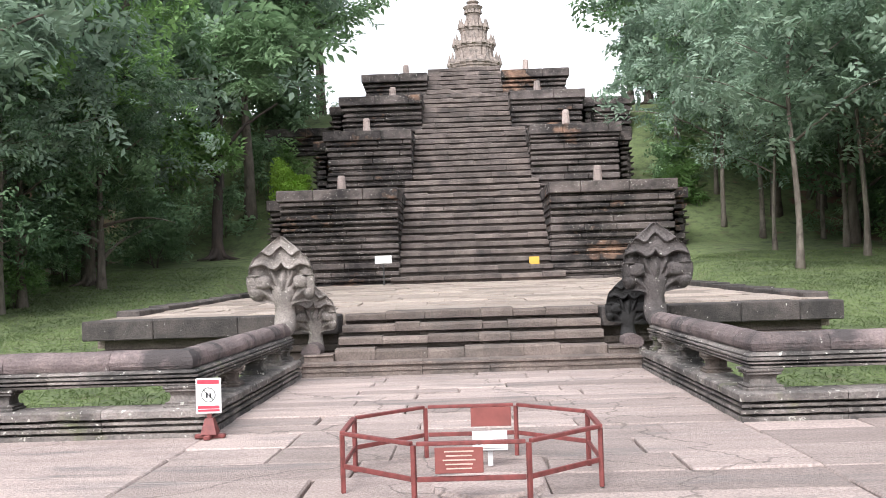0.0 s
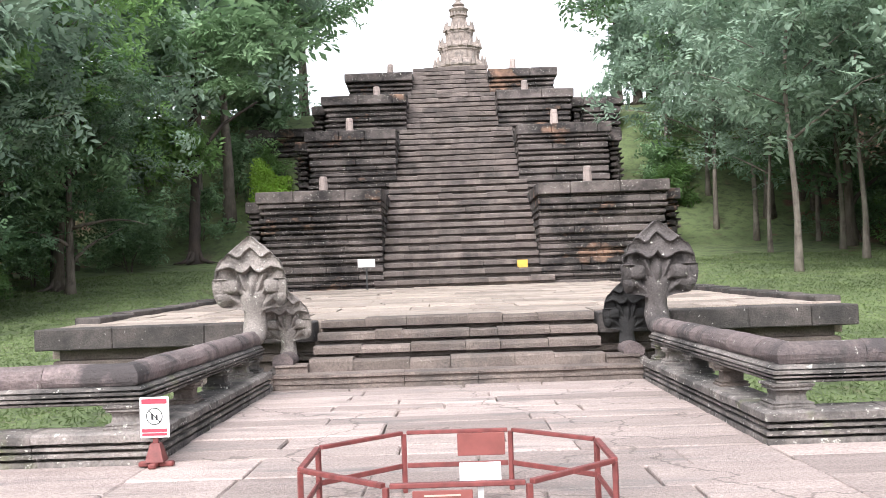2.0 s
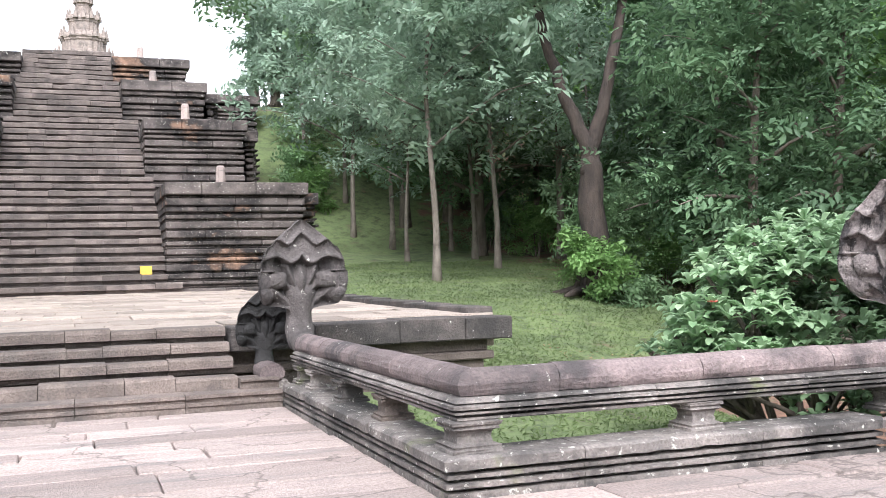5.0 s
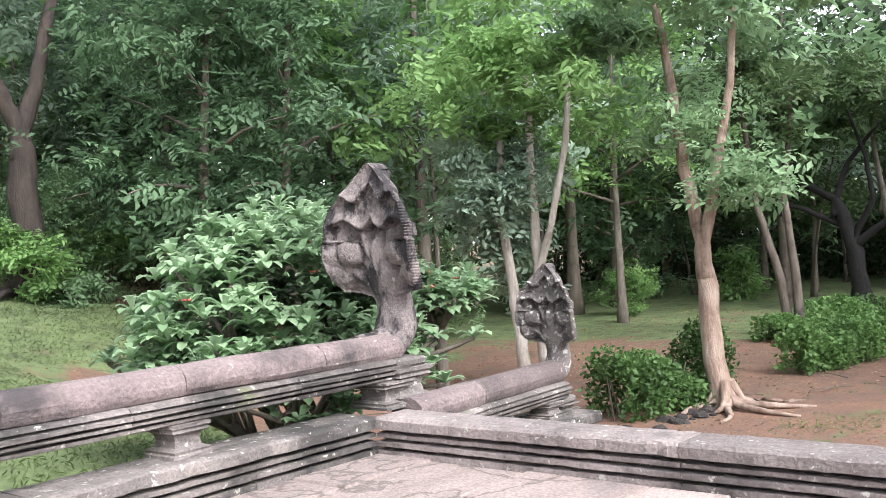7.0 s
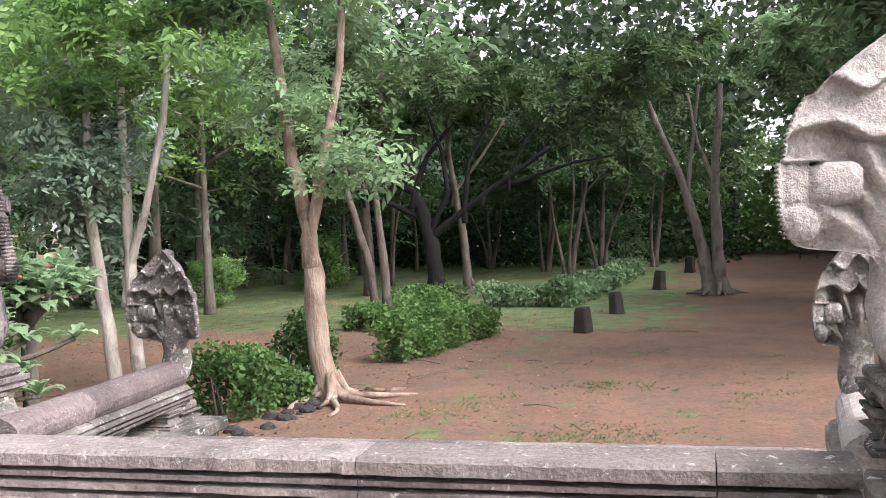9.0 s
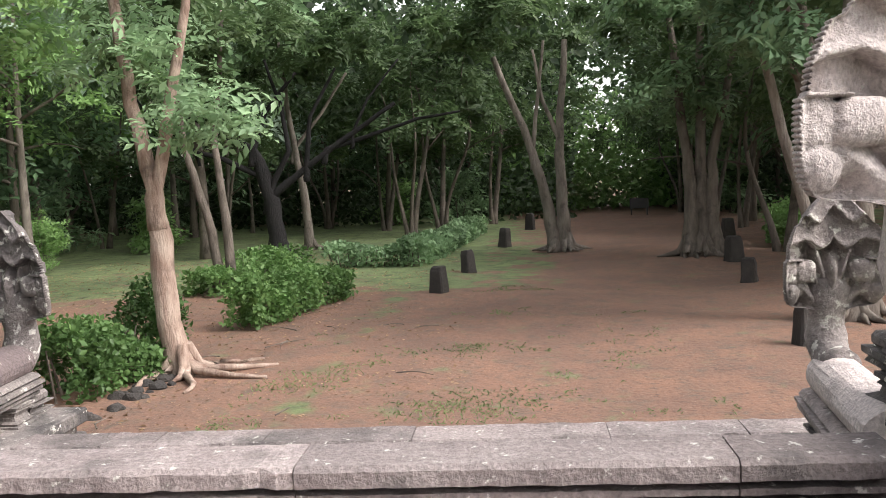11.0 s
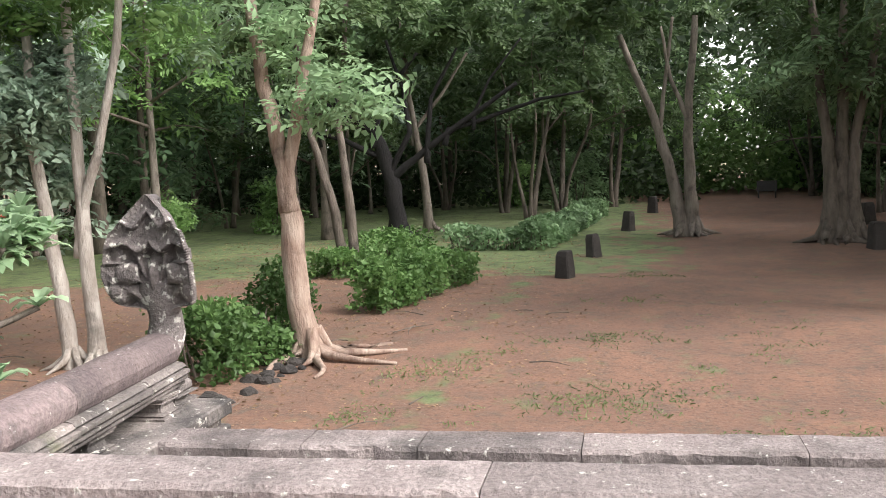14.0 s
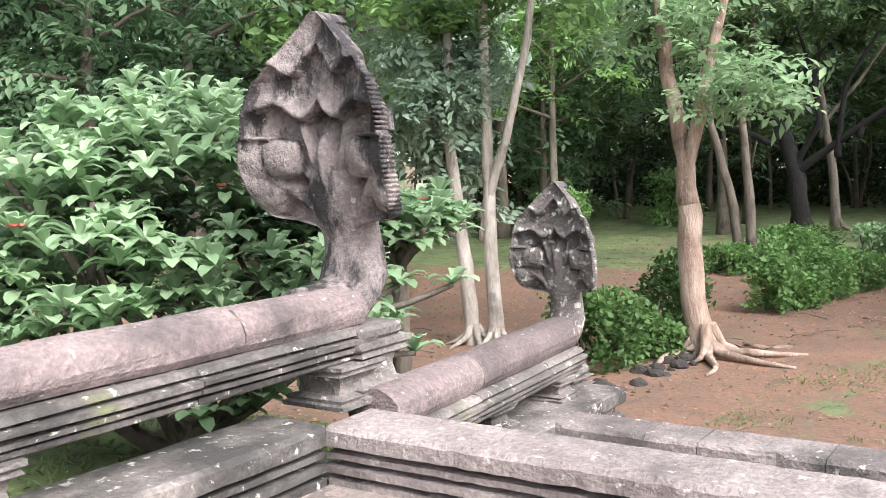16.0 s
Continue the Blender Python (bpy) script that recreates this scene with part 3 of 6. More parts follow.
def step_row(parent, x0, x1, y0, y1, z0, z1, blocks, material, seed, name="step_block", nose=0.03, worn=1.0, cut=0.4):
    rng = random.Random(seed)
    cuts = sorted([x0, x1] + [x0 + (x1 - x0) * (i + rng.uniform(-0.28, 0.28)) / blocks for i in range(1, blocks)])
    for a, b in zip(cuts, cuts[1:]):
        j = rng.uniform(-0.02, 0.02) * worn
        h = z1 + rng.uniform(-0.022, 0.01) * worn
        e = 0.02 * worn
        f = y0 + j
        ch = [rng.uniform(0.006, 0.045) * min(worn, 1.4) for _ in range(2)]
        g, n = f + nose, z1 - (z1 - z0) * cut
        vs = [(a + .004, g, z0), (b - .004, g, z0), (b - .004, g, n), (a + .004, g, n), (b - .004, f, n + 0.02), (a + .004, f, n + 0.02), (b - .004, f, h - ch[1]), (a + .004, f, h - ch[0]),
              (a + .004, f + e, h), (b - .004, f + e, h), (a + .004, y1, h), (b - .004, y1, h), (a + .004, y1, z0), (b - .004, y1, z0)]
        fs = [(0, 1, 2, 3), (3, 2, 4, 5), (5, 4, 6, 7), (7, 6, 9, 8), (8, 9, 11, 10), (10, 11, 13, 12), (0, 3, 5, 7, 8, 10, 12), (1, 13, 11, 9, 6, 4, 2)]
        raw(name, vs, fs, material, parent)


SLAB = [(0.02, -0.3), (0.02, 0.06), (0.0, 0.075), (0.0, 0.11), (0.04, 0.12), (0.04, 0.15), (0.0, 0.165), (0.0, 0.205), (0.5, 0.21), (0.5, -0.3)]
run_blocks("sill_block", SLAB, [(AX + HALF - 0.01, NORTH + 0.02, 0), (AX - HALF + 0.01, NORTH + 0.02, 0)], 1.3, M_STEP, lower, seed=9)
for i in range(4):
    y = NORTH + 0.48 + 0.33 * i
    z = 0.205 + 0.185 * i
    step_row(lower, AX - 2.2 + 0.02 * i, AX + 2.2, y, y + (0.36 if i < 3 else 0.6), z - 0.02 if i else 0.12, z + 0.185, 6, M_STEP, 60 + i, nose=0.12, worn=1.4, cut=0.74)
step_row(lower, AX - HALF, AX - 2.2, NORTH + 0.3, NORTH + 0.75, 0.2, 0.34, 1, M_STEP, 70)
step_row(lower, AX + 2.2, AX + HALF, NORTH + 0.3, NORTH + 0.75, 0.2, 0.34, 1, M_STEP, 71)

PY0, PY1 = 15.4, 37.6


def plat_z(y):
    return 0.93 + 0.32 * (y - PY0) / (PY1 - PY0)


platform = tagged(new("platform"), "raised paved platform of pale slabs with dark edge stones", "platform", kind="structure")
PL, PR = -6.55, 6.40
bm = bmesh.new()
for x0, x1, z0, z1, o in ((PL + 0.35, PR - 0.35, -1.0, 0.30, 0.30), (PL + 0.22, PR - 0.22, 0.30, 0.42, 0.2), (PL + 0.30, PR - 0.30, 0.42, 0.60, 0.26)):
    add_box(bm, x0, x1, PY0 + o, PY1, z0, z1, 0.02)
part("base", bm, M_STEP, platform)
rng = random.Random(5)
for side in (0, 1):
    x, x1 = (PL, AX - 2.24) if side == 0 else (AX + 2.24, PR)
    while x < x1 - 0.05:
        k = rng.uniform(0.8, 1.5)
        k = x1 - x if x + k > x1 - 0.5 else k
        part("edge_stone", box(x + 0.004, x + k - 0.004, PY0 + rng.uniform(-0.02, 0.02), PY0 + 0.7, 0.60, 0.93 + rng.uniform(-0.012, 0.01), 0.018), M_EDGE, platform)
        x += k
y = PY0 + 0.704
while y < PY1:
    w = rng.uniform(0.7, 1.2)
    x = PL
    while x < PR - 0.05:
        k = rng.uniform(0.8, 1.9)
        k = PR - x if x + k > PR - 0.5 else k
        dz = rng.uniform(-0.014, 0.014)
        za, zb = plat_z(y) + dz, plat_z(y + w) + dz
        vs = [(x + .01, y + .012, za), (x + k - .01, y + .012, za), (x + k - .01, y + w - .012, zb), (x + .01, y + w - .012, zb)]
        vs += [(a, b, c - 0.5) for a, b, c in vs]
        raw("paving_slab", vs, [(0, 1, 2, 3), (0, 4, 5, 1), (1, 5, 6, 2), (2, 6, 7, 3), (3, 7, 4, 0)], M_PAVE_FAR, platform)
        x += k
    y += w

for x0, x1, y in ((PL - 0.03, PL + 0.42, 17.2), (PR - 0.42, PR + 0.03, 16.2)):
    while y < PY1 - 0.6:
        k = rng.uniform(1.2, 2.4)
        part("edge_stone", box(x0 + rng.uniform(-0.02, 0.02), x1, y, y + k - 0.012, plat_z(y) - 0.25, plat_z(y) + 0.12 + rng.uniform(-0.02, 0.015), 0.02), M_EDGE, platform)
        y += k

# ---- great stairway ----
UX = 0.33
SY0, SZ0, NSTEP, RISE, TREAD = 37.5, 1.25, 36, 0.3319, 0.4745
STAIR_EDGE = ((37.9, (-2.95, 3.9)), (43.75, (-2.66, 3.44)), (47.95, (-2.36, 3.14)), (51.65, (-2.01, 2.51)), (99.0, (-1.83, 2.26)))


great = tagged(new("great_stairway"), "long steep flight of worn dark sandstone steps", "stairs", kind="structure")
for i in range(NSTEP):
    y, z = SY0 + TREAD * i, SZ0 + RISE * i
    left, right = next(e for end, e in STAIR_EDGE if y < end)
    step_row(great, left, right, y, y + TREAD + 0.25, z - 0.12, z + RISE, 6, M_UPPER, 200 + i, "step_block", 0.18, 1.9, 0.5)
bm = bmesh.new()
add_box(bm, UX - 3.0, UX + 3.0, 56.0, 70.0, 8.0, 13.15)
part("top_landing", bm, M_UPPER, great)


def wing(x0, x1, y, z0, z1, depth, seed, label, inner=0):
    """Stepped stone flank of the stairway: courses of blocks with mouldings."""
    w = tagged(new("terrace_flank"), label, "stone wall", "flanks of the great stairway", "structure")
    rng = random.Random(seed)
    part("core", box(x0 + 0.35, x1 - 0.35, y + 0.35, y + depth, z0 - 1.0, z1 - 0.1), M_WALL, w)
    h = z1 - z0
    hs, cap = [], min(0.46, h * 0.2)
    while sum(hs) < h - cap - 0.12:
        hs.append(rng.choice((0.13, 0.16, 0.2, 0.26)) if len(hs) % 2 == 0 else rng.choice((0.06, 0.08, 0.11)))
    f = (h - cap) / sum(hs)
    hs.append(cap / f)
    z = z0
    n = len(hs)
    for i, c in enumerate(hs):
        c *= f
        q = i / (n - 1)
        deep = 0.15 if i % 2 else rng.uniform(-0.03, 0.03)
        o = 0.0 if i == n - 1 else 0.12 + deep if q > 0.8 else 0.17 + deep + rng.uniform(-0.03, 0.03) if q > 0.35 else 0.15 * (q / 0.35) + deep
        bm = bmesh.new()
        a, b, g = x0 + o * (0.2 if inner < 0 else 1), x1 - o * (0.2 if inner > 0 else 1), 0.006

        def strip(u0, u1, fn):
            u = u0
            while u < u1 - 0.02:
                k = rng.uniform(1.1, 2.6)
                k = u1 - u if u + k > u1 - 0.35 else k
                fn(u + g, u + k - g, rng.uniform(-0.025, 0.025))
                u += k
        strip(a, b, lambda u, v, j: add_box(bm, u, v, y + o + j, y + 1.0, z + 0.008, z + c - 0.008, 0.03 if c > 0.11 else 0.012))
        strip(y + 1.004, y + depth, lambda u, v, j: add_box(bm, a + j, a + 0.6, u, v, z + 0.008, z + c - 0.008, 0.012))
        strip(y + 1.004, y + depth, lambda u, v, j: add_box(bm, b - 0.6, b + j, u, v, z + 0.008, z + c - 0.008, 0.012))
        if i == n - 1:
            add_box(bm, a + 0.604, b - 0.604, y + 1.004, y + depth, z, z + c - 0.01)
        part("course", bm, M_WALL, w)
        z += c
    return w


LAB = "dark weathered stone terrace flank with moulded courses, orange patches"
WINGS = [(37.95, 1.1, 5.12, 6.2, (-7.5, -2.5), (3.2, 8.5)), (43.8, 4.6, 8.3, 4.6, (-6.4, -2.2), (2.9, 7.3)), (48.0, 7.6, 10.65, 4.0, (-6.15, -1.85), (2.27, 6.2)), (51.7, 10.1, 12.5, 4.5, (-5.35, -1.67), (2.02, 5.85))]
for i, (y, z0, z1, d, l, r) in enumerate(WINGS):
    wing(l[0], l[1] - 0.1, y, z0, z1, d, 300 + i, LAB, 1)
    wing(r[0] + 0.18, r[1], y, z0, z1, d, 320 + i, LAB, -1)
    if i < 3:
        wing(l[0] - 0.62, l[0] + 0.1, y + 1.1, z0, z1 - 0.28, d - 1.1, 340 + i, "recessed outer step of the terrace flank")
        wing(r[1] - 0.1, r[1] + 0.62, y + 1.1, z0, z1 - 0.28, d - 1.1, 360 + i, "recessed outer step of the terrace flank")
for x0, x1, y, z0, z1 in ((-10.5, -5.9, 51.0, 6.5, 9.6), (6.3, 9.4, 52.5, 7.5, 11.0), (-1.7, -0.75, 55.5, 12.0, 13.3), (1.4, 2.1, 55.5, 12.0, 13.3)):
    wing(x0, x1, y, z0, z1, 2.5, int(z1 * 10), "dark stone retaining wall of stacked courses")


def marker(x, y, z, h, w, lab="pale stone marker post standing on the terrace flank"):
    bm = bmesh.new()
    prof = [(1, 0), (1, 0.10), (0.86, 0.14), (0.74, 0.80), (0.70, 0.92), (0.55, 1.0)]
    rings = [[bm.verts.new((w / 2 * k * math.cos(a), w / 2 * k * math.sin(a), h * f)) for a in [radians(45 * j + 22.5) for j in range(8)]] for k, f in prof]
    for a, b in zip(rings, rings[1:]):
        for j in range(8):
            bm.faces.new((a[j], a[(j + 1) % 8], b[(j + 1) % 8], b[j]))
    bm.faces.new(rings[-1])
    bm.faces.new(rings[0][::-1])
    ob = part("stone_marker", bm, M_PAVE, None)
    ob.location = (x, y, z)
    return tagged(ob, lab, "stone post", "markers on the flanks")


for y, z1, xl, xr, h in ((40.0, 5.12, -5.1, 5.6, 0.75), (45.3, 8.3, -4.5, 4.9, 0.8), (49.3, 10.65, -3.5, 3.9, 0.65), (53.2, 12.5, -3.0, 3.6, 0.75)):
    marker(xl, y, z1 - 0.02, h, 0.46)
    marker(xr, y, z1 - 0.02, h * 1.1, 0.46)


# ---- temple tower ----
def tower():
    """Tiered sanctuary tower with redented corners and antefixes."""
    t = thing("temple_tower", "tall tiered sandstone sanctuary tower above the stairway", "temple tower", at=(2.2, 165, 14.6))
    z = 0.0
    tiers = [(5.6, 6.4), (5.5, 5.2), (5.1, 4.2), (4.5, 3.6), (3.75, 3.4), (2.95, 3.2), (2.05, 2.9), (1.05, 2.5)]
    rng = random.Random(8)
    for k, (r, h) in enumerate(tiers):
        bm = bmesh.new()
        q = [(1.0, 0.34), (0.86, 0.34), (0.86, 0.60), (0.73, 0.60), (0.73, 0.73), (0.60, 0.73), (0.60, 0.86), (0.34, 0.86), (0.34, 1.0)]
        foot = []
        for c, sn in ((1, 0), (0, 1), (-1, 0), (0, -1)):
            foot += [(x * c - y * sn, x * sn + y * c) for x, y in q]
        rings = [[bm.verts.new((x * r * f, y * r * f, z + h * zz)) for x, y in foot] for f, zz in ((1.02, 0), (1.02, 0.08), (0.96, 0.13), (0.95, 0.55), (1.0, 0.60), (1.0, 0.68), (1.04, 0.72), (1.04, 0.82), (0.96, 0.9), (0.92, 1.0))]
        for a, b in zip(rings, rings[1:]):
            for k2 in range(len(foot)):
                bm.faces.new((a[k2], a[(k2 + 1) % len(foot)], b[(k2 + 1) % len(foot)], b[k2]))
        bm.faces.new(rings[-1])
        part("tier", bm, M_PRANG, t)
        for j in range(12):
            a = 2 * math.pi * j / 12
            bx, by = r * 0.98 * math.cos(a), r * 0.98 * math.sin(a)
            bm = bmesh.new()
            bmesh.ops.create_cone(bm, segments=5, radius1=h * 0.15, radius2=0.03, depth=h * 0.6, matrix=Matrix.Translation((bx, by, z + h * 1.05)), cap_ends=True)
            part("antefix", bm, M_PRANG, t)
        z += h
    vs, fs = tube([(0, 0, z - 0.2), (0, 0, z + 0.5), (0, 0, z + 1.0), (0, 0, z + 1.3), (0, 0, z + 1.9), (0, 0, z + 2.6), (0, 0, z + 3.4)], [1.1, 1.5, 0.7, 1.0, 0.35, 0.55, 0.1], 12)
    raw("finial", vs, fs, M_PRANG, t)
    t.scale = (1.14, 1.14, 1.0)
    return t


tower()


# ---- serpent statues ----
def table(pairs, x):
    """Straight-line value at x between the pairs."""
    for (a, va), (b, vb) in zip(pairs, pairs[1:]):
        if x <= b:
            return va + (vb - va) * max(0.0, x - a) / (b - a)
    return pairs[-1][1]


HOOD = [(0.28, 0.10), (0.36, 0.15), (0.39, 0.27), (0.40, 0.40), (0.42, 0.46), (0.47, 0.50), (0.56, 0.53), (0.70, 0.545), (0.815, 0.54), (0.825, 0.515), (0.95, 0.50),
        (1.06, 0.455), (1.12, 0.42), (1.13, 0.385), (1.20, 0.325), (1.31, 0.20), (1.40, 0.085), (1.44, 0.035), (1.45, 0.012)]
CREST = [(0, 1.285), (0.07, 1.225), (0.13, 1.155), (0.17, 1.135), (0.21, 1.145), (0.27, 1.185), (0.36, 1.22), (0.6, 1.24)]
COWL = [(0, 1.01), (0.04, 0.955), (0.09, 0.92), (0.14, 0.91), (0.19, 0.93), (0.25, 0.975), (0.31, 0.995), (0.42, 0.97), (0.6, 0.90)]


def seg_dist(u, h, p, q):
    dx, dy = q[0] - p[0], q[1] - p[1]
    k = min(1.0, max(0.0, ((u - p[0]) * dx + (h - p[1]) * dy) / (dx * dx + dy * dy)))
    return math.hypot(u - p[0] - dx * k, h - p[1] - dy * k)


def hood_relief(u, h):
    """Depth of the carving on a hood's back: crest, cowl, side heads and the necks in the hollow."""
    a = abs(u)
    rec = 0.21
    rec = min(rec, 0.21 - 0.19 * math.exp(-(a / (0.075 + 0.03 * max(0.0, 0.9 - h))) ** 2) * (1 - smooth01(0.72, 1.0, h)))
    for p, q, w, deep in (((0.06, 0.34), (0.20, 0.47), 0.085, 0.14), ((0.20, 0.47), (0.37, 0.60), 0.075, 0.13), ((0.05, 0.55), (0.17, 0.88), 0.05, 0.10), ((0.10, 0.55), (0.30, 0.78), 0.05, 0.09)):
        rec = min(rec, 0.21 - (deep + 0.03) * math.exp(-(seg_dist(a, h, p, q) / w) ** 2))
    for ca, ch, ra, rh, top, k in ((0.30, 0.715, 0.115, 0.10, 0.02, 4), (0.46, 0.515, 0.10, 0.10, 0.0, 2), (0.50, 0.70, 0.11, 0.14, 0.035, 4), (0.375, 0.55, 0.10, 0.07, 0.05, 2)):
        d = ((abs(a - ca) / ra) ** k + (abs(h - ch) / rh) ** k)
        if d < 1:
            rec = min(rec, top + 0.05 * (1 - math.sqrt(1 - d)))
    s = h - table(COWL, a)
    if s > -0.012:
        rec = min(rec, 0.055 - 0.03 * math.exp(-((s - 0.02) / 0.035) ** 2) + (0.06 if s < 0 else 0))
    s = h - table(CREST, a)
    if s > -0.012:
        rec = min(rec, 0.0 - 0.025 * math.exp(-((s - 0.02) / 0.04) ** 2) + (0.05 if s < 0 else 0))
    if 0.812 < h < 0.83 and a > 0.34:
        rec = min(rec, 0.015)
    return rec


def naga(x, y, z, face, scale, material, label, seed=0, wide=1.0):
    """Serpent rising from the rail's end: a bent neck that spreads into a carved fan-shaped hood; face: degrees of its front from +x."""
    fine = x > 2 and y > 2 or y > 14
    rows, cols = (150, 90) if fine else (50, 30)
    vs, fs = [], []

    def axis(h):
        return 0.15 * smooth01(-0.1, 0.16, h) - 0.20 * smooth01(0.22, 0.75, h) + 0.07 * smooth01(0.95, 1.45, h)

    for side in (1, 0):
        for i in range(rows + 1):
            h = 0.28 + 1.17 * i / rows
            w = table(HOOD, h)
            for j in range(cols + 1):
                t = -1 + 2 * j / cols
                u, at = t * w, abs(t)
                hood = smooth01(0.30, 0.50, h)
                cup = -0.10 * hood * at ** 1.7 * (1 - 0.4 * smooth01(1.0, 1.45, h))
                if side:
                    f = axis(h) - 0.10 + cup + hood_relief(u, h) * hood * (1 - smooth01(0.93, 1.0, at)) + 0.02 * hood * smooth01(0.9, 1.0, at)
                else:
                    f = axis(h) + cup + 0.13 - 0.12 * at + 0.02 * hood * math.cos(u * 24)
                    f = f if h < 1.40 else axis(h) + 0.05
                f += 0.011 * noise.noise(Vector((u * 8 + seed, h * 8, side * 3))) + 0.005 * noise.noise(Vector((u * 30 + seed, h * 30, side * 3)))
                if at > 0.99 and h > 0.44:
                    u *= 1.008 if i % 3 else 0.985
                vs.append((f, u, h))
    n = cols + 1
    o = (rows + 1) * n
    for i in range(rows):
        for j in range(cols):
            a = i * n + j
            fs.append((a, a + n, a + n + 1, a + 1))
            fs.append((o + a, o + a + 1, o + a + n + 1, o + a + n))
        a = i * n
        fs.append((a, o + a, o + a + n, a + n))
        a = i * n + cols
        fs.append((a, a + n, o + a + n, o + a))
    for j in range(cols):
        fs.append((j, j + 1, o + j + 1, o + j))
        a = rows * n + j
        fs.append((a, o + a, o + a + 1, a + 1))
    line = [(-0.30, -0.065, 0.163, 0.132), (-0.10, -0.06, 0.165, 0.135), (0.02, -0.035, 0.17, 0.15), (0.10, 0.03, 0.175, 0.165), (0.145, 0.12, 0.18, 0.175), (0.15, 0.22, 0.16, 0.155),
            (0.13, 0.32, 0.155, 0.14), (0.085, 0.44, 0.18, 0.13), (0.04, 0.55, 0.20, 0.11), (0.02, 0.66, 0.16, 0.08)]
    sides, base = 28, len(vs)
    for i, (px, pz, ry, rx) in enumerate(line):
        p, q = line[max(0, i - 1)], line[min(len(line) - 1, i + 1)]
        d = Vector((q[0] - p[0], 0, q[1] - p[1])).normalized()
        back = Vector((-d.z, 0, d.x))
        for j in range(sides):
            a = 2 * math.pi * j / sides
            k = 1 + 0.035 * noise.noise(Vector((math.cos(a) * 2 + seed, math.sin(a) * 2, pz * 6)))
            c = Vector((px, 0, pz)) + back * (rx * math.cos(a) * k) + Vector((0, ry * math.sin(a) * k, 0))
            vs.append((c.x, c.y / wide, c.z))
    for i in range(len(line) - 1):
        for j in range(sides):
            a, b = base + i * sides + j, base + i * sides + (j + 1) % sides
            fs.append((a, b, b + sides, a + sides))
    fs.append(tuple(range(base, base + sides))[::-1])
    fs.append(tuple(range(base + (len(line) - 1) * sides, base + len(line) * sides)))
    ob = raw("naga_statue", vs, fs, material, smooth=True)
    ob.matrix_world = pose(x, y, z, 0, 0, face) @ Matrix.Diagonal((scale, scale * wide, scale, 1))
    return tagged(ob, label, "statue", "naga statues")


RZ = 0.80
LX, RX = AX - HALF - OFF, AX + HALF + OFF
naga(RX, NORTH + 0.38, RZ, 90, 1.02, M_NAGA_DARK, "dark weathered stone serpent hood at the balustrade's end", 1)
naga(LX, NORTH + 0.38, RZ, 90, 1.0, M_NAGA_GREY, "grey lichen-spotted stone serpent hood at the balustrade's end", 2)
naga(AX + 2.62, NORTH + 0.9, 0.40, 90, 0.72, M_NAGA_BLACK, "small blackened stone serpent hood beside the steps", 3)
naga(AX - 2.58, NORTH + 0.9, 0.40, 90, 0.72, M_NAGA_GREY, "small lichen-covered stone serpent hood beside the steps", 4)
naga(7.12, CY + ARM_Y + OFF + 0.05, RZ, 0, 1.0, M_NAGA, "large dark stone serpent hood with scalloped rim on its pedestal", 5, 0.86)
naga(9.45, 8.72, 0.25, 0, 0.74, M_NAGA_SPOT, "smaller serpent hood covered in white lichen spots", 6, 0.8)
naga(7.05, 3.27, 0.86, 0, 1.05, M_NAGA_PALE, "pale stone serpent hood with scale carving", 7, 1.12)
naga(8.36, 3.32, 0.36, 0, 0.65, M_NAGA_SPOT, "smaller dark serpent hood on the lower rail", 8, 0.8)
for x, y, z, k in ((2 * AX - 7.18, CY + ARM_Y + OFF, RZ, 1.0), (2 * AX - 7.18, CY - ARM_Y - OFF, RZ, 1.0), (2 * AX - 9.45, 8.55, 0.30, 0.69), (2 * AX - 9.45, 3.75, 0.30, 0.69)):
    naga(x, y, z, 180, k, M_NAGA, "dark weathered stone serpent hood", 9)
naga(RX, SOUTH - 0.38, RZ, -90, 1.0, M_NAGA, "dark weathered stone serpent hood", 10)
naga(LX, SOUTH - 0.38, RZ, -90, 1.0, M_NAGA, "dark weathered stone serpent hood", 11)


def pedestal(x, y, z0, z1, w, seed):
    """Moulded square pier that carries a statue."""
    t = thing("pedestal", "moulded square stone pedestal with white lichen", "pedestal", "statue pedestals")
    baluster(t, x, y, z0, z1, w, seed).name = "shaft"
    part("cap", box(x - w * 1.05, x + w * 1.05, y - w * 1.05, y + w * 1.05, z1 + 0.002, z1 + 0.075, 0.02), M_PLINTH, t)
    return t


pedestal(7.14, CY + ARM_Y + OFF - 0.04, 0.287, 0.585, 0.17, 1)
pedestal(7.1, 3.27, 0.287, 0.585, 0.19, 2)
for x, y, seed in ((9.5, 8.72, 3),):
    pedestal(x, y, -0.148, -0.08, 0.13, seed)


def short_rail(path, drop, label, seed, beam=M_PLINTH, rail=M_RAIL):
    b = thing("short_rail", label, "balustrade", "lower rails of the arms")
    run_blocks("beam_block", [(u, z - drop) for u, z in BEAM], path, 1.2, beam, b, seed=seed)
    run_blocks("rail_block", [(u, z - drop) for u, z in RAIL], path, 1.3, rail, b, seed=seed + 1)
    return b


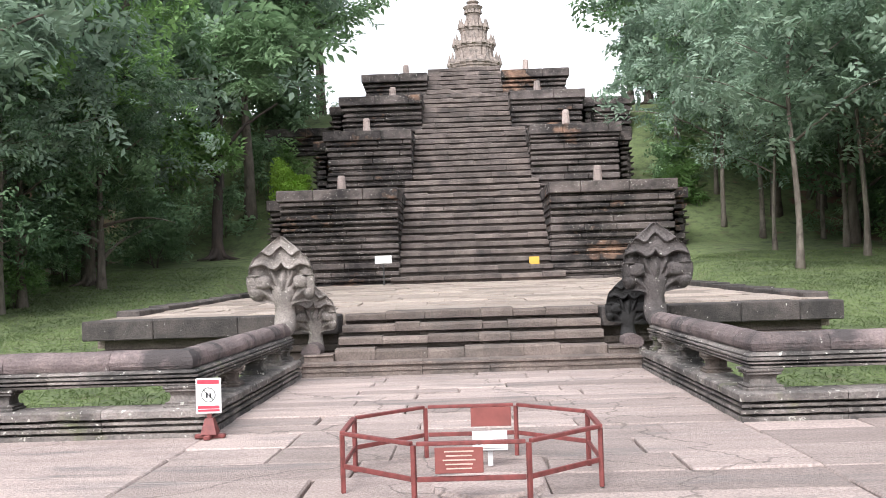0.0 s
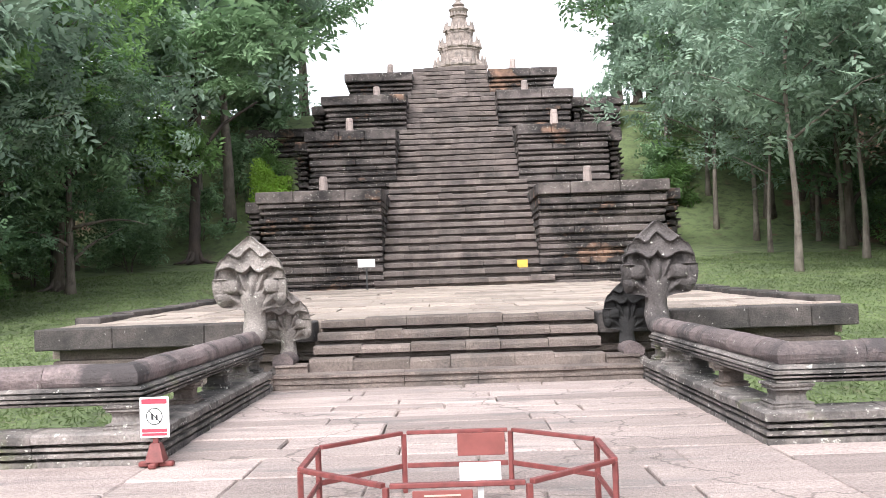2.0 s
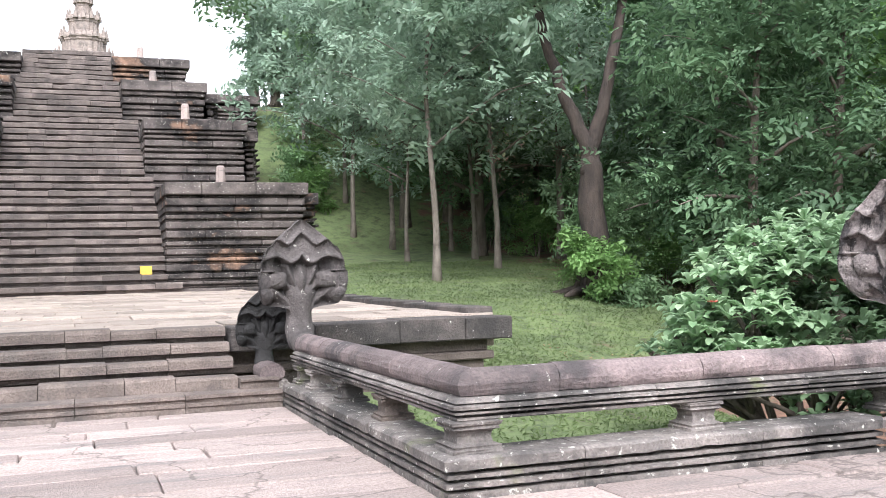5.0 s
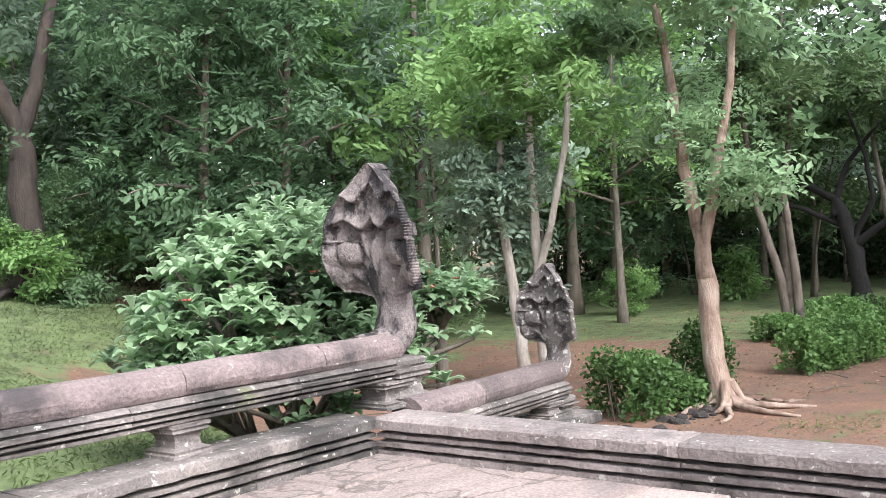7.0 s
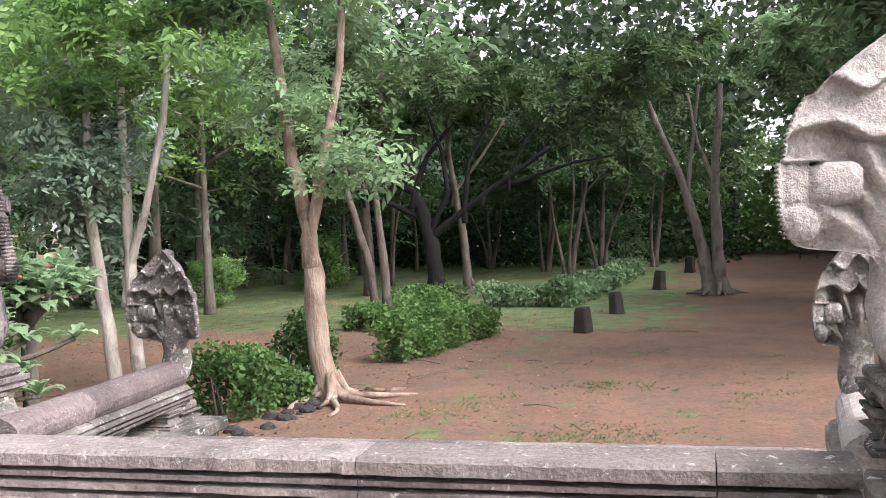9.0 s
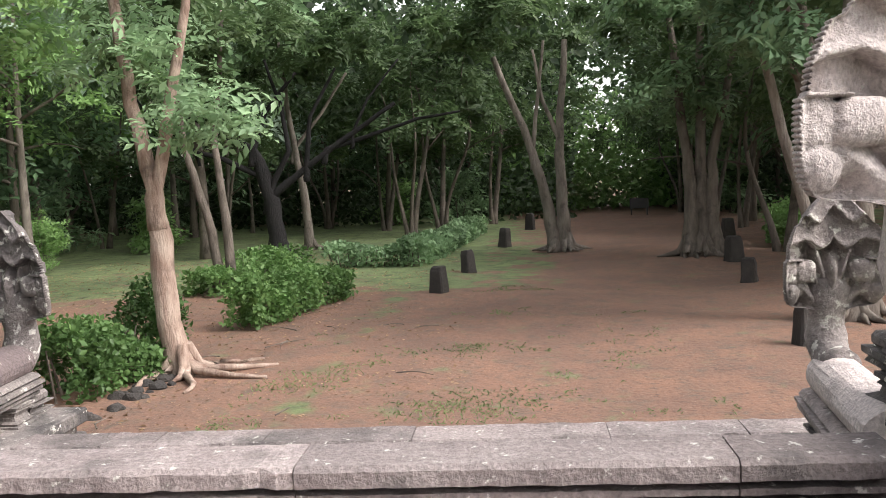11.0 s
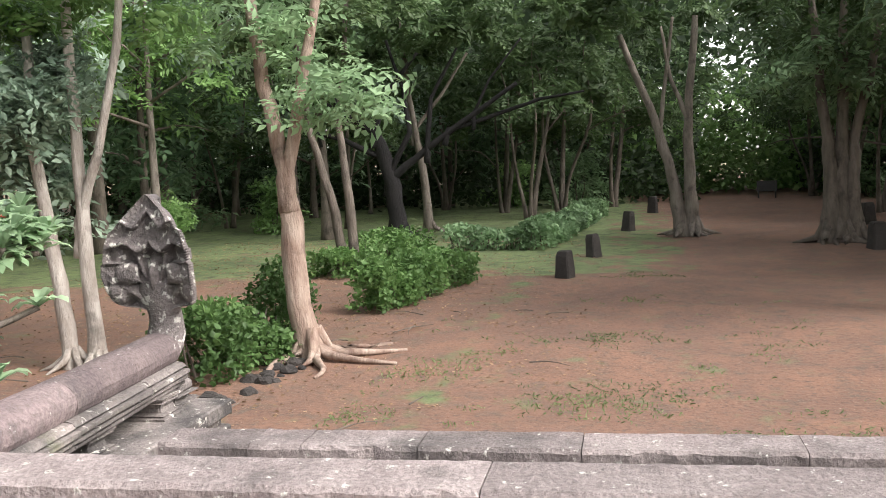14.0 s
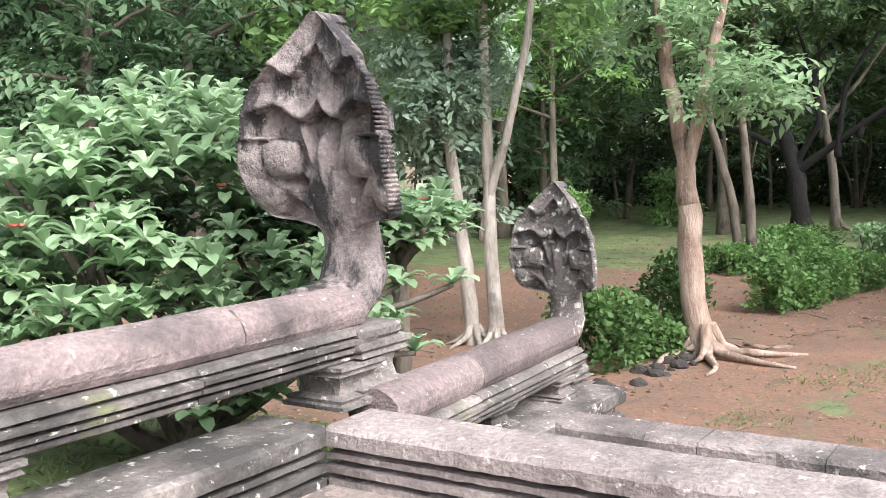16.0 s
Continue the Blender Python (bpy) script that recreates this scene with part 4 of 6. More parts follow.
LOW = "lower rounded stone rail on moulded beam, grey with lichen"
for y0, y1, xe, sx in ((8.55, 8.72, 9.42, 0), (3.46, 3.32, 8.32, 0), (8.55, 8.55, 9.42, 1), (3.75, 3.75, 9.42, 1)):
    b = short_rail(mir([(6.98, y0, 0), (xe, y1, 0)], sx, 0), 0.50, LOW, 31, *((M_PLINTH, M_RAIL) if xe > 9 else (M_SILL, M_NAGA_PALE)))
    for x in (xe - 1.2, xe - 0.3):
        (qx, qy, _), = mir([(x, (y0 + y1) / 2, 0)], sx, 0)
        baluster(b, qx, qy, -0.148, -0.002, 0.12, 7)
    xa, xb = (7.1, xe + 0.2) if not sx else (2 * AX - xe - 0.2, 2 * AX - 7.1)
    ym, w = (y0 + y1) / 2, 0.33 if xe > 9 else 0.2
    for name, z0, z1, o in (("plinth_foot", -1.7, -0.33, 0.0), ("plinth_band", -0.328, -0.26, 0.05), ("plinth_band", -0.258, -0.15, -0.01)):
        part(name, box(xa, xb - o, ym - w + o, ym + w - o, z0, z1, 0.012), M_PLINTH, b)
for x in (AX + 2.62, AX - 2.58):
    b = short_rail([(x, NORTH + 0.42, 0), (x, NORTH + 1.0, 0)], 0.36, "short stub of rounded rail beside the steps", 33)
    baluster(b, x, NORTH + 0.72, 0.2, 0.275, 0.15, 9)


# ---- octagonal fence ----
def fence():
    f = thing("octagonal_fence", "low red-painted octagonal metal fence around a carved floor stone", "fence", at=(0.09, 6.05, 0))
    R, H = 1.0, 0.42
    c = [(R * math.cos(radians(22.5 + 45 * k)), R * math.sin(radians(22.5 + 45 * k))) for k in range(8)]
    for k, (x, y) in enumerate(c):
        bm = box(-0.016, 0.016, -0.016, 0.016, 0, H, 0.004)
        bmesh.ops.transform(bm, matrix=pose(x, y, 0, 0, 0, 22.5 + 45 * k), verts=bm.verts)
        part("post", bm, M_RED, f)
        x2, y2 = c[(k + 1) % 8]
        mx, my, ln = (x + x2) / 2, (y + y2) / 2, math.hypot(x2 - x, y2 - y)
        ang = math.degrees(math.atan2(y2 - y, x2 - x))
        for z0, z1, w in ((H - 0.005, H + 0.022, 0.02), (H * 0.42, H * 0.42 + 0.035, 0.01)):
            bm = box(-ln / 2 + 0.021, ln / 2 - 0.021, -w, w, z0, z1, 0.004)
            bmesh.ops.transform(bm, matrix=pose(mx, my, 0, 0, 0, ang), verts=bm.verts)
            part("rail", bm, M_RED, f)
    d = R * math.cos(radians(22.5))
    part("board", box(0.0, 0.34, d - 0.03, d - 0.014, 0.255, 0.415, 0.003), M_REDSIGN, f, "dark red blank board")
    b = part("board", box(-0.24, 0.08, -d - 0.04, -d - 0.024, 0.235, 0.405, 0.003), M_REDSIGN, f, "red notice board with pale writing")
    rng = random.Random(4)
    for i in range(5):
        w = rng.uniform(0.08, 0.15)
        part("text_line", box(-0.08 - w, -0.08 + w, -d - 0.043, -d - 0.041, 0.375 - 0.028 * i, 0.384 - 0.028 * i), M_TEXT, b)
    return f


fence()
nt = thing("floor_notice", "small white notice sheet in a grey frame on a low stand", "notice", at=(0.24, 6.55, 0))
part("stand", box(-0.02, 0.02, 0.0, 0.03, 0.0, 0.115), M_GREY, nt)
for name, m, q, w in (("frame", M_GREY, 0.0, 0.14), ("sheet", M_WHITE, -0.014, 0.12)):
    bm = box(-w, w, -0.01 + q, 0.01 + q * 0.4, -0.08 if m is M_GREY else -0.066, 0.08 if m is M_GREY else 0.066, 0.002)
    bmesh.ops.transform(bm, matrix=pose(0, 0, 0.2, -25), verts=bm.verts)
    part(name, bm, m, nt)
lotus = bmesh.new()
bmesh.ops.create_cone(lotus, segments=48, radius1=0.42, radius2=0.40, depth=0.03, cap_ends=True, matrix=Matrix.Translation((0.2, 5.75, 0.017)))
tagged(part("carved_stone", lotus, M_PAVE), "round carved floor stone worn almost flat", "floor stone")


def sign_stand():
    s = thing("warning_sign", "white and red warning sign on a red metal stand", "sign", at=(-2.50, 8.36, 0.0))
    part("foot", box(-0.16, 0.16, -0.035, 0.035, 0.0, 0.045, 0.01), M_RED, s)
    part("foot", box(-0.035, 0.035, -0.16, -0.037, 0.0, 0.045, 0.01), M_RED, s)
    bm = bmesh.new()
    bmesh.ops.create_cone(bm, segments=4, radius1=0.12, radius2=0.06, depth=0.16, cap_ends=True, matrix=pose(0, 0, 0.127, 0, 0, 45))
    part("stem", bm, M_RED, s)
    part("pole", box(-0.022, 0.022, -0.022, 0.022, 0.2, 0.32), M_RED, s)
    b = part("board", box(-0.135, 0.135, -0.035, -0.024, 0.255, 0.615, 0.006), M_WHITE, s, "white board with red bands")
    part("band", box(-0.115, 0.115, -0.039, -0.0365, 0.555, 0.598), M_SIGNRED, b)
    part("band", box(-0.115, 0.115, -0.039, -0.0365, 0.305, 0.335), M_SIGNRED, b)
    part("band", box(-0.115, 0.115, -0.039, -0.0365, 0.275, 0.297), M_SIGNRED, b)
    vs, fs = tube([(0.072 * math.cos(a), -0.039, 0.445 + 0.072 * math.sin(a)) for a in [radians(12 * i) for i in range(31)]], [0.004] * 31, 5)
    raw("ring", vs, fs, M_BLACK, b)
    vs, fs = tube([(-0.05, -0.039, 0.495), (0.05, -0.039, 0.395)], [0.004, 0.004], 5)
    raw("slash", vs, fs, M_BLACK, b)
    part("pictogram", box(-0.028, -0.008, -0.039, -0.0365, 0.415, 0.47), M_BLACK, b)
    part("pictogram", box(0.012, 0.03, -0.039, -0.0365, 0.412, 0.46), M_BLACK, b)
    s.scale = (0.94, 0.94, 0.97)
    return s


sign_stand()
ws = thing("information_sign", "white information panel on a thin dark post before the flank", "sign", at=(-3.15, 36.6, 1.22))
part("post", box(-0.03, 0.03, -0.03, 0.03, 0, 0.95), M_BLACK, ws)
part("panel", box(-0.32, 0.32, -0.05, -0.032, 0.85, 1.15, 0.005), M_WHITE, ws)
ys = thing("notice_sign", "small yellow notice standing on the stairway", "sign", at=(2.72, 38.05, 1.66))
part("post", box(-0.02, 0.02, -0.02, 0.02, 0, 0.25), M_BLACK, ys)
part("panel", box(-0.2, 0.2, -0.04, -0.022, 0.22, 0.52, 0.005), M_YELLOW, ys)


# ---- trees ----
def limb_path(p0, az, rise, length, rng, sag=0.0, k=6):
    pts, p, el = [Vector(p0)], Vector(p0), rise
    for i in range(k):
        a = az + rng.uniform(-0.25, 0.25)
        el = max(-0.3, el + rng.uniform(-0.12, 0.12) - sag / k)
        p = p + Vector((math.cos(a) * math.cos(el), math.sin(a) * math.cos(el), math.sin(el))) * (length / k)
        pts.append(p)
    return pts


def tree(name, label, h, r, stems=1, fork=0.4, limbs=7, spread=3.0, n=5000, size=0.2, low=0.45, bark_m=None, leaf_m=None, seed=0, clump=0.9, flat=0.7, group="trees", lean=(0, 0), open_=0.0, rise=0.7, sides=10):
    """A tree at the origin: tapered stems with limbs, and a crown of single leaves in uneven clumps."""
    rng = random.Random(seed)
    nr = np.random.default_rng(seed)
    t = thing(name, label, "tree", group)
    spots = []
    for s in range(stems):
        az0 = 2 * math.pi * s / max(1, stems) + rng.uniform(-0.5, 0.5)
        sp = rng.uniform(0.12, 0.34) if stems > 1 else 0.0
        top = h * (0.92 if s == 0 else rng.uniform(0.7, 0.9))
        pts, rad = [], []
        K = 12
        bx, by = (0.7 * r * math.cos(az0), 0.7 * r * math.sin(az0)) if stems > 1 else (0, 0)
        wx, wy = rng.uniform(-1, 1), rng.uniform(-1, 1)
        for i in range(K + 1):
            q = i / K
            wob = (0.085 if stems > 1 else 0.035) * h * math.sin(q * (5 + 3 * wy) + wx * 3) * q
            x = bx + (lean[0] + sp * math.cos(az0)) * top * q ** 1.2 + wob * wx
            y = by + (lean[1] + sp * math.sin(az0)) * top * q ** 1.2 + wob * wy
            pts.append(Vector((x, y, -0.3 + (top + 0.3) * q)))
            rad.append(r * (1.0 if stems == 1 else 0.72 if s == 0 else 0.5) * (1.05 - 0.92 * q) * (1.55 if i == 0 else 1.15 if i == 1 else 1))
        vs, fs = tube(pts, rad, sides, seed + s, 0.09)
        raw("trunk", vs, fs, bark_m, t, True)
        m = max(2, limbs // stems)
        for k in range(m):
            q = fork + (0.95 - fork) * (k + rng.uniform(0, 0.8)) / m
            i = min(K - 1, int(q * K))
            p = pts[i].lerp(pts[i + 1], q * K - i)
            az = az0 + 2.4 * k + rng.uniform(-0.4, 0.4)
            ln = spread * (1.15 - 0.6 * (q - fork) / (1 - fork)) * rng.uniform(0.75, 1.2)
            lp = limb_path(p, az, rise * rng.uniform(0.6, 1.2), ln, rng, 0.5)
            rr = rad[i] * rng.uniform(0.42, 0.6)
            vs, fs = tube(lp, [rr * (1 - 0.14 * j) for j in range(len(lp))], 7 if sides > 8 else 4, seed + k, 0.08)
            raw("limb", vs, fs, bark_m, t, True)
            for j in range(2, len(lp)):
                for _ in range(2):
                    d = Vector((rng.uniform(-1, 1), rng.uniform(-1, 1), rng.uniform(-0.5, 0.9))) * clump * 0.9
                    spots.append((lp[j] + d, clump * rng.uniform(0.5, 1.1)))
        spots.append((pts[-1], clump * 1.1))
    spots = [(p, c) for p, c in spots if p.z > low * h and rng.random() > open_]
    per = max(8, n // max(1, len(spots)))
    cs, outs = [], []
    for p, c in spots:
        d = nr.normal(size=(per, 3))
        d /= np.linalg.norm(d, axis=1)[:, None]
        rr = c * nr.uniform(0.25, 1.0, per) ** 0.6
        q = d * rr[:, None]
        q[:, 2] *= flat
        cs.append(q + np.array(p))
        outs.append(d)
    leaves("crown", np.concatenate(cs), size * 1.25, leaf_m, t, seed, up=0.9, slim=0.22, out=np.concatenate(outs) * 0.5, spray=8)
    return t


def put(t, x, y, rot=0.0, k=1.0, first=[]):
    """Plants a copy of tree t, or t itself the first time."""
    m = pose(x, y, height(x, y) - 0.05, 0, 0, rot) @ Matrix.Diagonal((k, k, k, 1))
    if t in first:
        c = copy_thing(t, m)
    else:
        first.append(t)
        c = t
    c.matrix_world = m
    return c


def pair(*a, far_n=1900, **k):
    """A close tree with fine leaves and a far one with fewer, larger leaves."""
    near = tree(*a, **k)
    b = list(a)
    ratio = math.sqrt(b[8] / far_n)
    b[6] = max(5, int(b[6] * 0.6))
    b[9] = b[9] * min(1.75, ratio)
    b[8] = far_n
    return near, tree(*b, sides=6, **k)


TALL = pair("tall_tree", "tall broadleaf forest tree with dense mid-green crown", 15, 0.22, 1, 0.32, 11, 4.2, 8000, 0.26, 0.30, M_BARK, M_LEAF, 1, 1.5)
TALL2 = pair("tall_tree", "tall forest tree with dense blue-green crown", 17, 0.24, 1, 0.3, 12, 4.6, 8000, 0.27, 0.26, M_BARK, M_LEAF_BLUE, 2, 1.6)
LITE = pair("tall_tree", "tall forest tree with fresh light-green crown", 14, 0.18, 1, 0.36, 10, 3.8, 7000, 0.23, 0.34, M_BARK_PALE, M_LEAF_LIGHT, 3, 1.3)
DARK = pair("forest_tree", "shaded dark green forest tree with low branches", 12, 0.2, 1, 0.14, 12, 3.6, 8200, 0.21, 0.10, M_BARK, M_LEAF_DARK, 4, 1.4)
SLIM = pair("slender_tree", "slender grey-trunked tree with feathery blue-green crown", 11, 0.10, 1, 0.34, 12, 3.4, 6500, 0.21, 0.30, M_BARK_PALE, M_LEAF_BLUE, 5, 1.1)
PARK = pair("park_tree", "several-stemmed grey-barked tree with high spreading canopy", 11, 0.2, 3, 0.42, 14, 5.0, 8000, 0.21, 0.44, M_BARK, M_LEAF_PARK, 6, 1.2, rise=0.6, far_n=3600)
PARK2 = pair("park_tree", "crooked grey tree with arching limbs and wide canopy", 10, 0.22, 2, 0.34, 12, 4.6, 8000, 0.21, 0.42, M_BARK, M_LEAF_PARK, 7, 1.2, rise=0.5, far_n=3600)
SHRUB = pair("undergrowth_shrub", "bushy dark green undergrowth shrub", 3.4, 0.06, 3, 0.12, 12, 1.5, 4000, 0.15, 0.06, M_BARK, M_LEAF, 8, 0.7, group="undergrowth", far_n=1200)
SHRUB2 = pair("undergrowth_shrub", "leafy light green undergrowth shrub", 2.6, 0.05, 3, 0.12, 10, 1.3, 3200, 0.14, 0.06, M_BARK, M_LEAF_LIGHT, 9, 0.6, group="undergrowth", far_n=1200)

rng = random.Random(77)


def wood(kinds, spots, spread=(0.85, 1.2)):
    for i, (x, y) in enumerate(spots):
        put(kinds[i % len(kinds)][math.hypot(x - 2, y - 5) > 40 or x < -20 or y < -12], x, y, rng.uniform(0, 360), rng.uniform(*spread))


def scatter(count, x0, x1, y0, y1, keep, gap, seed):
    r, out = random.Random(seed), []
    for _ in range(4000):
        x, y = r.uniform(x0, x1), r.uniform(y0, y1)
        if keep(x, y) and all((x - a) ** 2 + (y - b) ** 2 > gap * gap for a, b in out):
            out.append((x, y))
            if len(out) >= count:
                break
    return out


# west of the stairway
wood((TALL, TALL2, LITE, TALL2), scatter(30, -42, -9.5, 20, 62, lambda x, y: x < -9.5 - 0.12 * max(0, 40 - y), 4.6, 1))
wood((SHRUB, LITE, SHRUB2), scatter(16, -34, -12, 24, 40, lambda x, y: True, 3.2, 2), (0.6, 0.95))
wood((TALL2, TALL), ((-10.0, 56), (-12.0, 63), (-13, 50), (-16, 30), (-14, 24), (-9.5, 66), (-17, 70), (-22, 66), (-11.5, 45)), (0.9, 1.05))
wood((SHRUB, SHRUB2), ((-10, 52), (-12.5, 55), (-9.8, 60), (-15, 46), (-13, 41), (-18, 52)), (0.8, 1.0))
wood((DARK, SHRUB, DARK), ((-13.5, 22.5), (-15.2, 24.5), (-12.6, 26.5), (-17, 22), (-14.2, 28.5), (-11.8, 30.5), (-16.4, 27), (-18.6, 25)), (0.5, 0.7))
# east of the stairway
wood((SLIM,), ((10.44, 29.8), (12.7, 41.3), (11.4, 42.5), (13.8, 33.0), (12.0, 46.0), (11.0, 50.0), (14.6, 37.0), (16.0, 45.0)), (0.95, 1.1))
wood((TALL2, LITE, TALL), ((12.0, 58), (13.5, 64), (17, 55), (20, 49), (24, 58)), (0.95, 1.1))
wood((TALL, DARK, TALL2, LITE), scatter(26, 17, 48, 22, 60, lambda x, y: math.hypot(x - 0.6, y - 2.5) > 38, 4.4, 3))
wood((DARK, SHRUB, DARK, LITE), ((18, 21.5), (20.5, 24.5), (17.8, 26.0), (22, 20.5), (23.5, 27.5), (16.5, 30), (20, 30), (25, 23), (15.5, 21.5), (26.5, 30)), (0.8, 1.1))
wood((SHRUB, SHRUB2, SHRUB, DARK), scatter(18, 16, 44, 22, 46, lambda x, y: y > 19 + 0.25 * (x - 16), 3.0, 4), (0.7, 1.0))
# park to the east
wood((PARK, PARK2, PARK), ((26.0, -2.3), (34.9, -3.4), (49.8, 10.1), (69, 9.3), (55, 12.0), (60, 16), (40, -6), (48, -5), (57, -5.5), (64, -5), (31, -7)), (0.9, 1.15))
wood((LITE, SHRUB2, SLIM, SHRUB), ((33, 20.5), (36.5, 22), (22.5, 20.5), (27, 24), (41, 25), (45, 21), (50, 19), (47, 27), (54, 23), (39, 29), (58, 20), (52, 30), (30, 27), (61, 12)), (0.85, 1.15))
wood((PARK2, LITE, TALL, DARK), scatter(34, 40, 82, 15, 60, lambda x, y: True, 5.2, 5))
wood((DARK, TALL, PARK), scatter(30, 20, 82, -38, -8, lambda x, y: y < -8 - 0.02 * x, 4.6, 6))
wood((DARK, TALL, SHRUB), scatter(20, 76, 96, -14, 24, lambda x, y: not -5 < y < 1.0, 3.6, 7))
wood((TALL, LITE), ((-9.8, 61), (-10.4, 70), (10.6, 61), (11.6, 67), (12.0, 54)), (0.85, 0.95))
wood((SLIM, SLIM, LITE), ((11.6, 36.0), (16.2, 31.0), (17.5, 35.5), (15.0, 40.5), (19, 28), (18.5, 39.5)), (0.8, 0.95))
wood((SHRUB, SHRUB2, SHRUB), ((-14, 33), (-16, 27), (-19, 23), (-12.2, 37.5), (-22, 28), (-18, 36), (-24, 22), (10.5, 47), (11.5, 52), (13, 49), (15.5, 48)), (0.8, 1.1))
wood((PARK, PARK2), ((24.5, -6.5), (29, -9.5), (53, 8.8), (58, 6.4), (45, -7.5), (52.5, -6.5)), (1.0, 1.2))
wood((SHRUB, DARK, TALL), scatter(34, 58, 84, -20, 40, lambda x, y: not -5.5 < y < 5.0, 4.0, 17), (0.8, 1.2))
wood((SLIM, SLIM, LITE), ((-12.5, 25), (-13.6, 27.5), (-15, 25.5), (-16.2, 29), (-14.4, 30.5), (-17.5, 26.5), (-12.8, 33), (-18.5, 31), (-20, 27), (-16.5, 33.5), (-13.2, 22.5), (-19.5, 23.5)), (0.75, 0.95))
wood((DARK, SHRUB, SHRUB2, TALL), ((15.5, 38.5), (17, 41), (18.8, 43.5), (16.2, 44), (20.5, 40), (19.5, 36.5), (21.5, 44.5), (14.0, 43.5), (22.5, 37.5), (17.8, 47.5)), (0.8, 1.05))
wood((SHRUB, SHRUB2), ((14.8, 27.5), (16.5, 27), (9.6, 46.5), (10.2, 44.8), (-10.4, 47.5), (-9.2, 49.5), (-10.8, 43)), (0.7, 0.95))
# round behind the bridge
wood((TALL, LITE, TALL2), scatter(9, -40, 40, -44, -30, lambda x, y: True, 7.0, 8))


def special(name, label, x, y, stems, bark_m, crowns, seed=0, group="park trees"):
    """A tree with its own stems (points and end radii) and crown masses (centre, radii, leaves, size, material)."""
    t = thing(name, label, "tree", group)
    r = random.Random(seed)
    nr = np.random.default_rng(seed)
    for k, (pts, r0, r1) in enumerate(stems):
        P = [Vector(p) for p in pts]
        if pts[0][2] > 0:
            P.insert(0, P[0] - Vector((0, 0, 0.5)) - (P[1] - P[0]) * 0.1)
        fine, m = [], len(P)
        for a in range(m - 1):
            for i in range(4):
                q = P[a].lerp(P[a + 1], i / 4)
                fine.append(q + Vector((r.uniform(-1, 1), r.uniform(-1, 1), 0)) * r0 * 0.14 * (len(fine) > 0))
        fine.append(P[-1])
        c = len(fine)
        rad = [(r0 + (r1 - r0) * i / (c - 1)) * (1.5 if i == 0 and pts[0][2] < 0 else 1.18 if i == 1 and pts[0][2] < 0 else 1) for i in range(c)]
        if pts[0][2] < 0 and r1 > 0.12:
            rad[-2], rad[-1] = rad[-2] * 0.85, rad[-1] * 0.4
        vs, fs = tube(fine, rad, 11, seed + k, 0.10)
        raw("trunk" if pts[0][2] < 0 else "limb", vs, fs, bark_m, t, True)
        if pts[0][2] < 0:
            for e in range(5):
                az, q = e * 1.26 + r.uniform(-0.4, 0.4), Vector(pts[0])
                line = []
                for d, dz in ((0.3, 0.75), (1.2, 0.42), (2.2, 0.33), (3.6, 0.27)):
                    az += r.uniform(-0.2, 0.2)
                    line.append((q.x + math.cos(az) * r0 * d, q.y + math.sin(az) * r0 * d, dz if d > 0.5 else 0.3 + r0 * 2.2))
                vs, fs = tube([(a, b, c - 0.27 if d else c - 0.3) for d, (a, b, c) in enumerate(line)], [r0 * 0.55, r0 * 0.42, r0 * 0.28, r0 * 0.1], 6, e, 0.1)
                raw("root", vs, fs, bark_m, t, True)
    for cx, cy, cz, rx, ry, rz, clumps, n, size, m in crowns:
        cs, outs = [], []
        for _ in range(clumps):
            d = nr.normal(size=3)
            d *= nr.uniform(0.35, 1.0) / np.linalg.norm(d)
            c = np.array((cx, cy, cz)) + d * np.array((rx, ry, rz))
            e = nr.normal(size=(n // clumps, 3))
            e /= np.linalg.norm(e, axis=1)[:, None]
            rr = nr.uniform(0.2, 1.0, n // clumps) ** 0.6 * nr.uniform(0.35, 0.8)
            q = e * rr[:, None]
            q[:, 2] *= 0.55
            cs.append(c + q)
            outs.append(e)
        leaves("crown", np.concatenate(cs), size * 1.25, m, t, seed, up=0.9, slim=0.22, out=np.concatenate(outs) * 0.5, spray=8)
    t.location = (x, y, height(x, y))
    return t


special("park_tree", "reddish-barked forked tree with exposed roots beside the hedge", 17.5, 10.3,
        [([(0, 0, -.3), (0.05, 0.25, 1.2), (0, 0.3, 3.0)], 0.21, 0.17), ([(0, 0.3, 2.9), (0.1, 0.6, 4.2), (0.2, 0.85, 6.0), (0, 1.2, 8.5)], 0.15, 0.06), ([(0, 0.25, 2.9), (0, 0.0, 4.0), (-0.1, -0.4, 5.6), (0.2, -0.5, 9.0)], 0.13, 0.05)],
        M_BARK_RED, [(0.2, 0.6, 5.0, 1.3, 1.5, 0.8, 26, 1500, 0.13, M_LEAF), (0, 0.6, 7.6, 2.6, 2.6, 1.6, 26, 5200, 0.17, M_LEAF), (-0.3, -1.0, 3.9, 0.8, 1.2, 0.5, 14, 800, 0.13, M_LEAF)], 1)
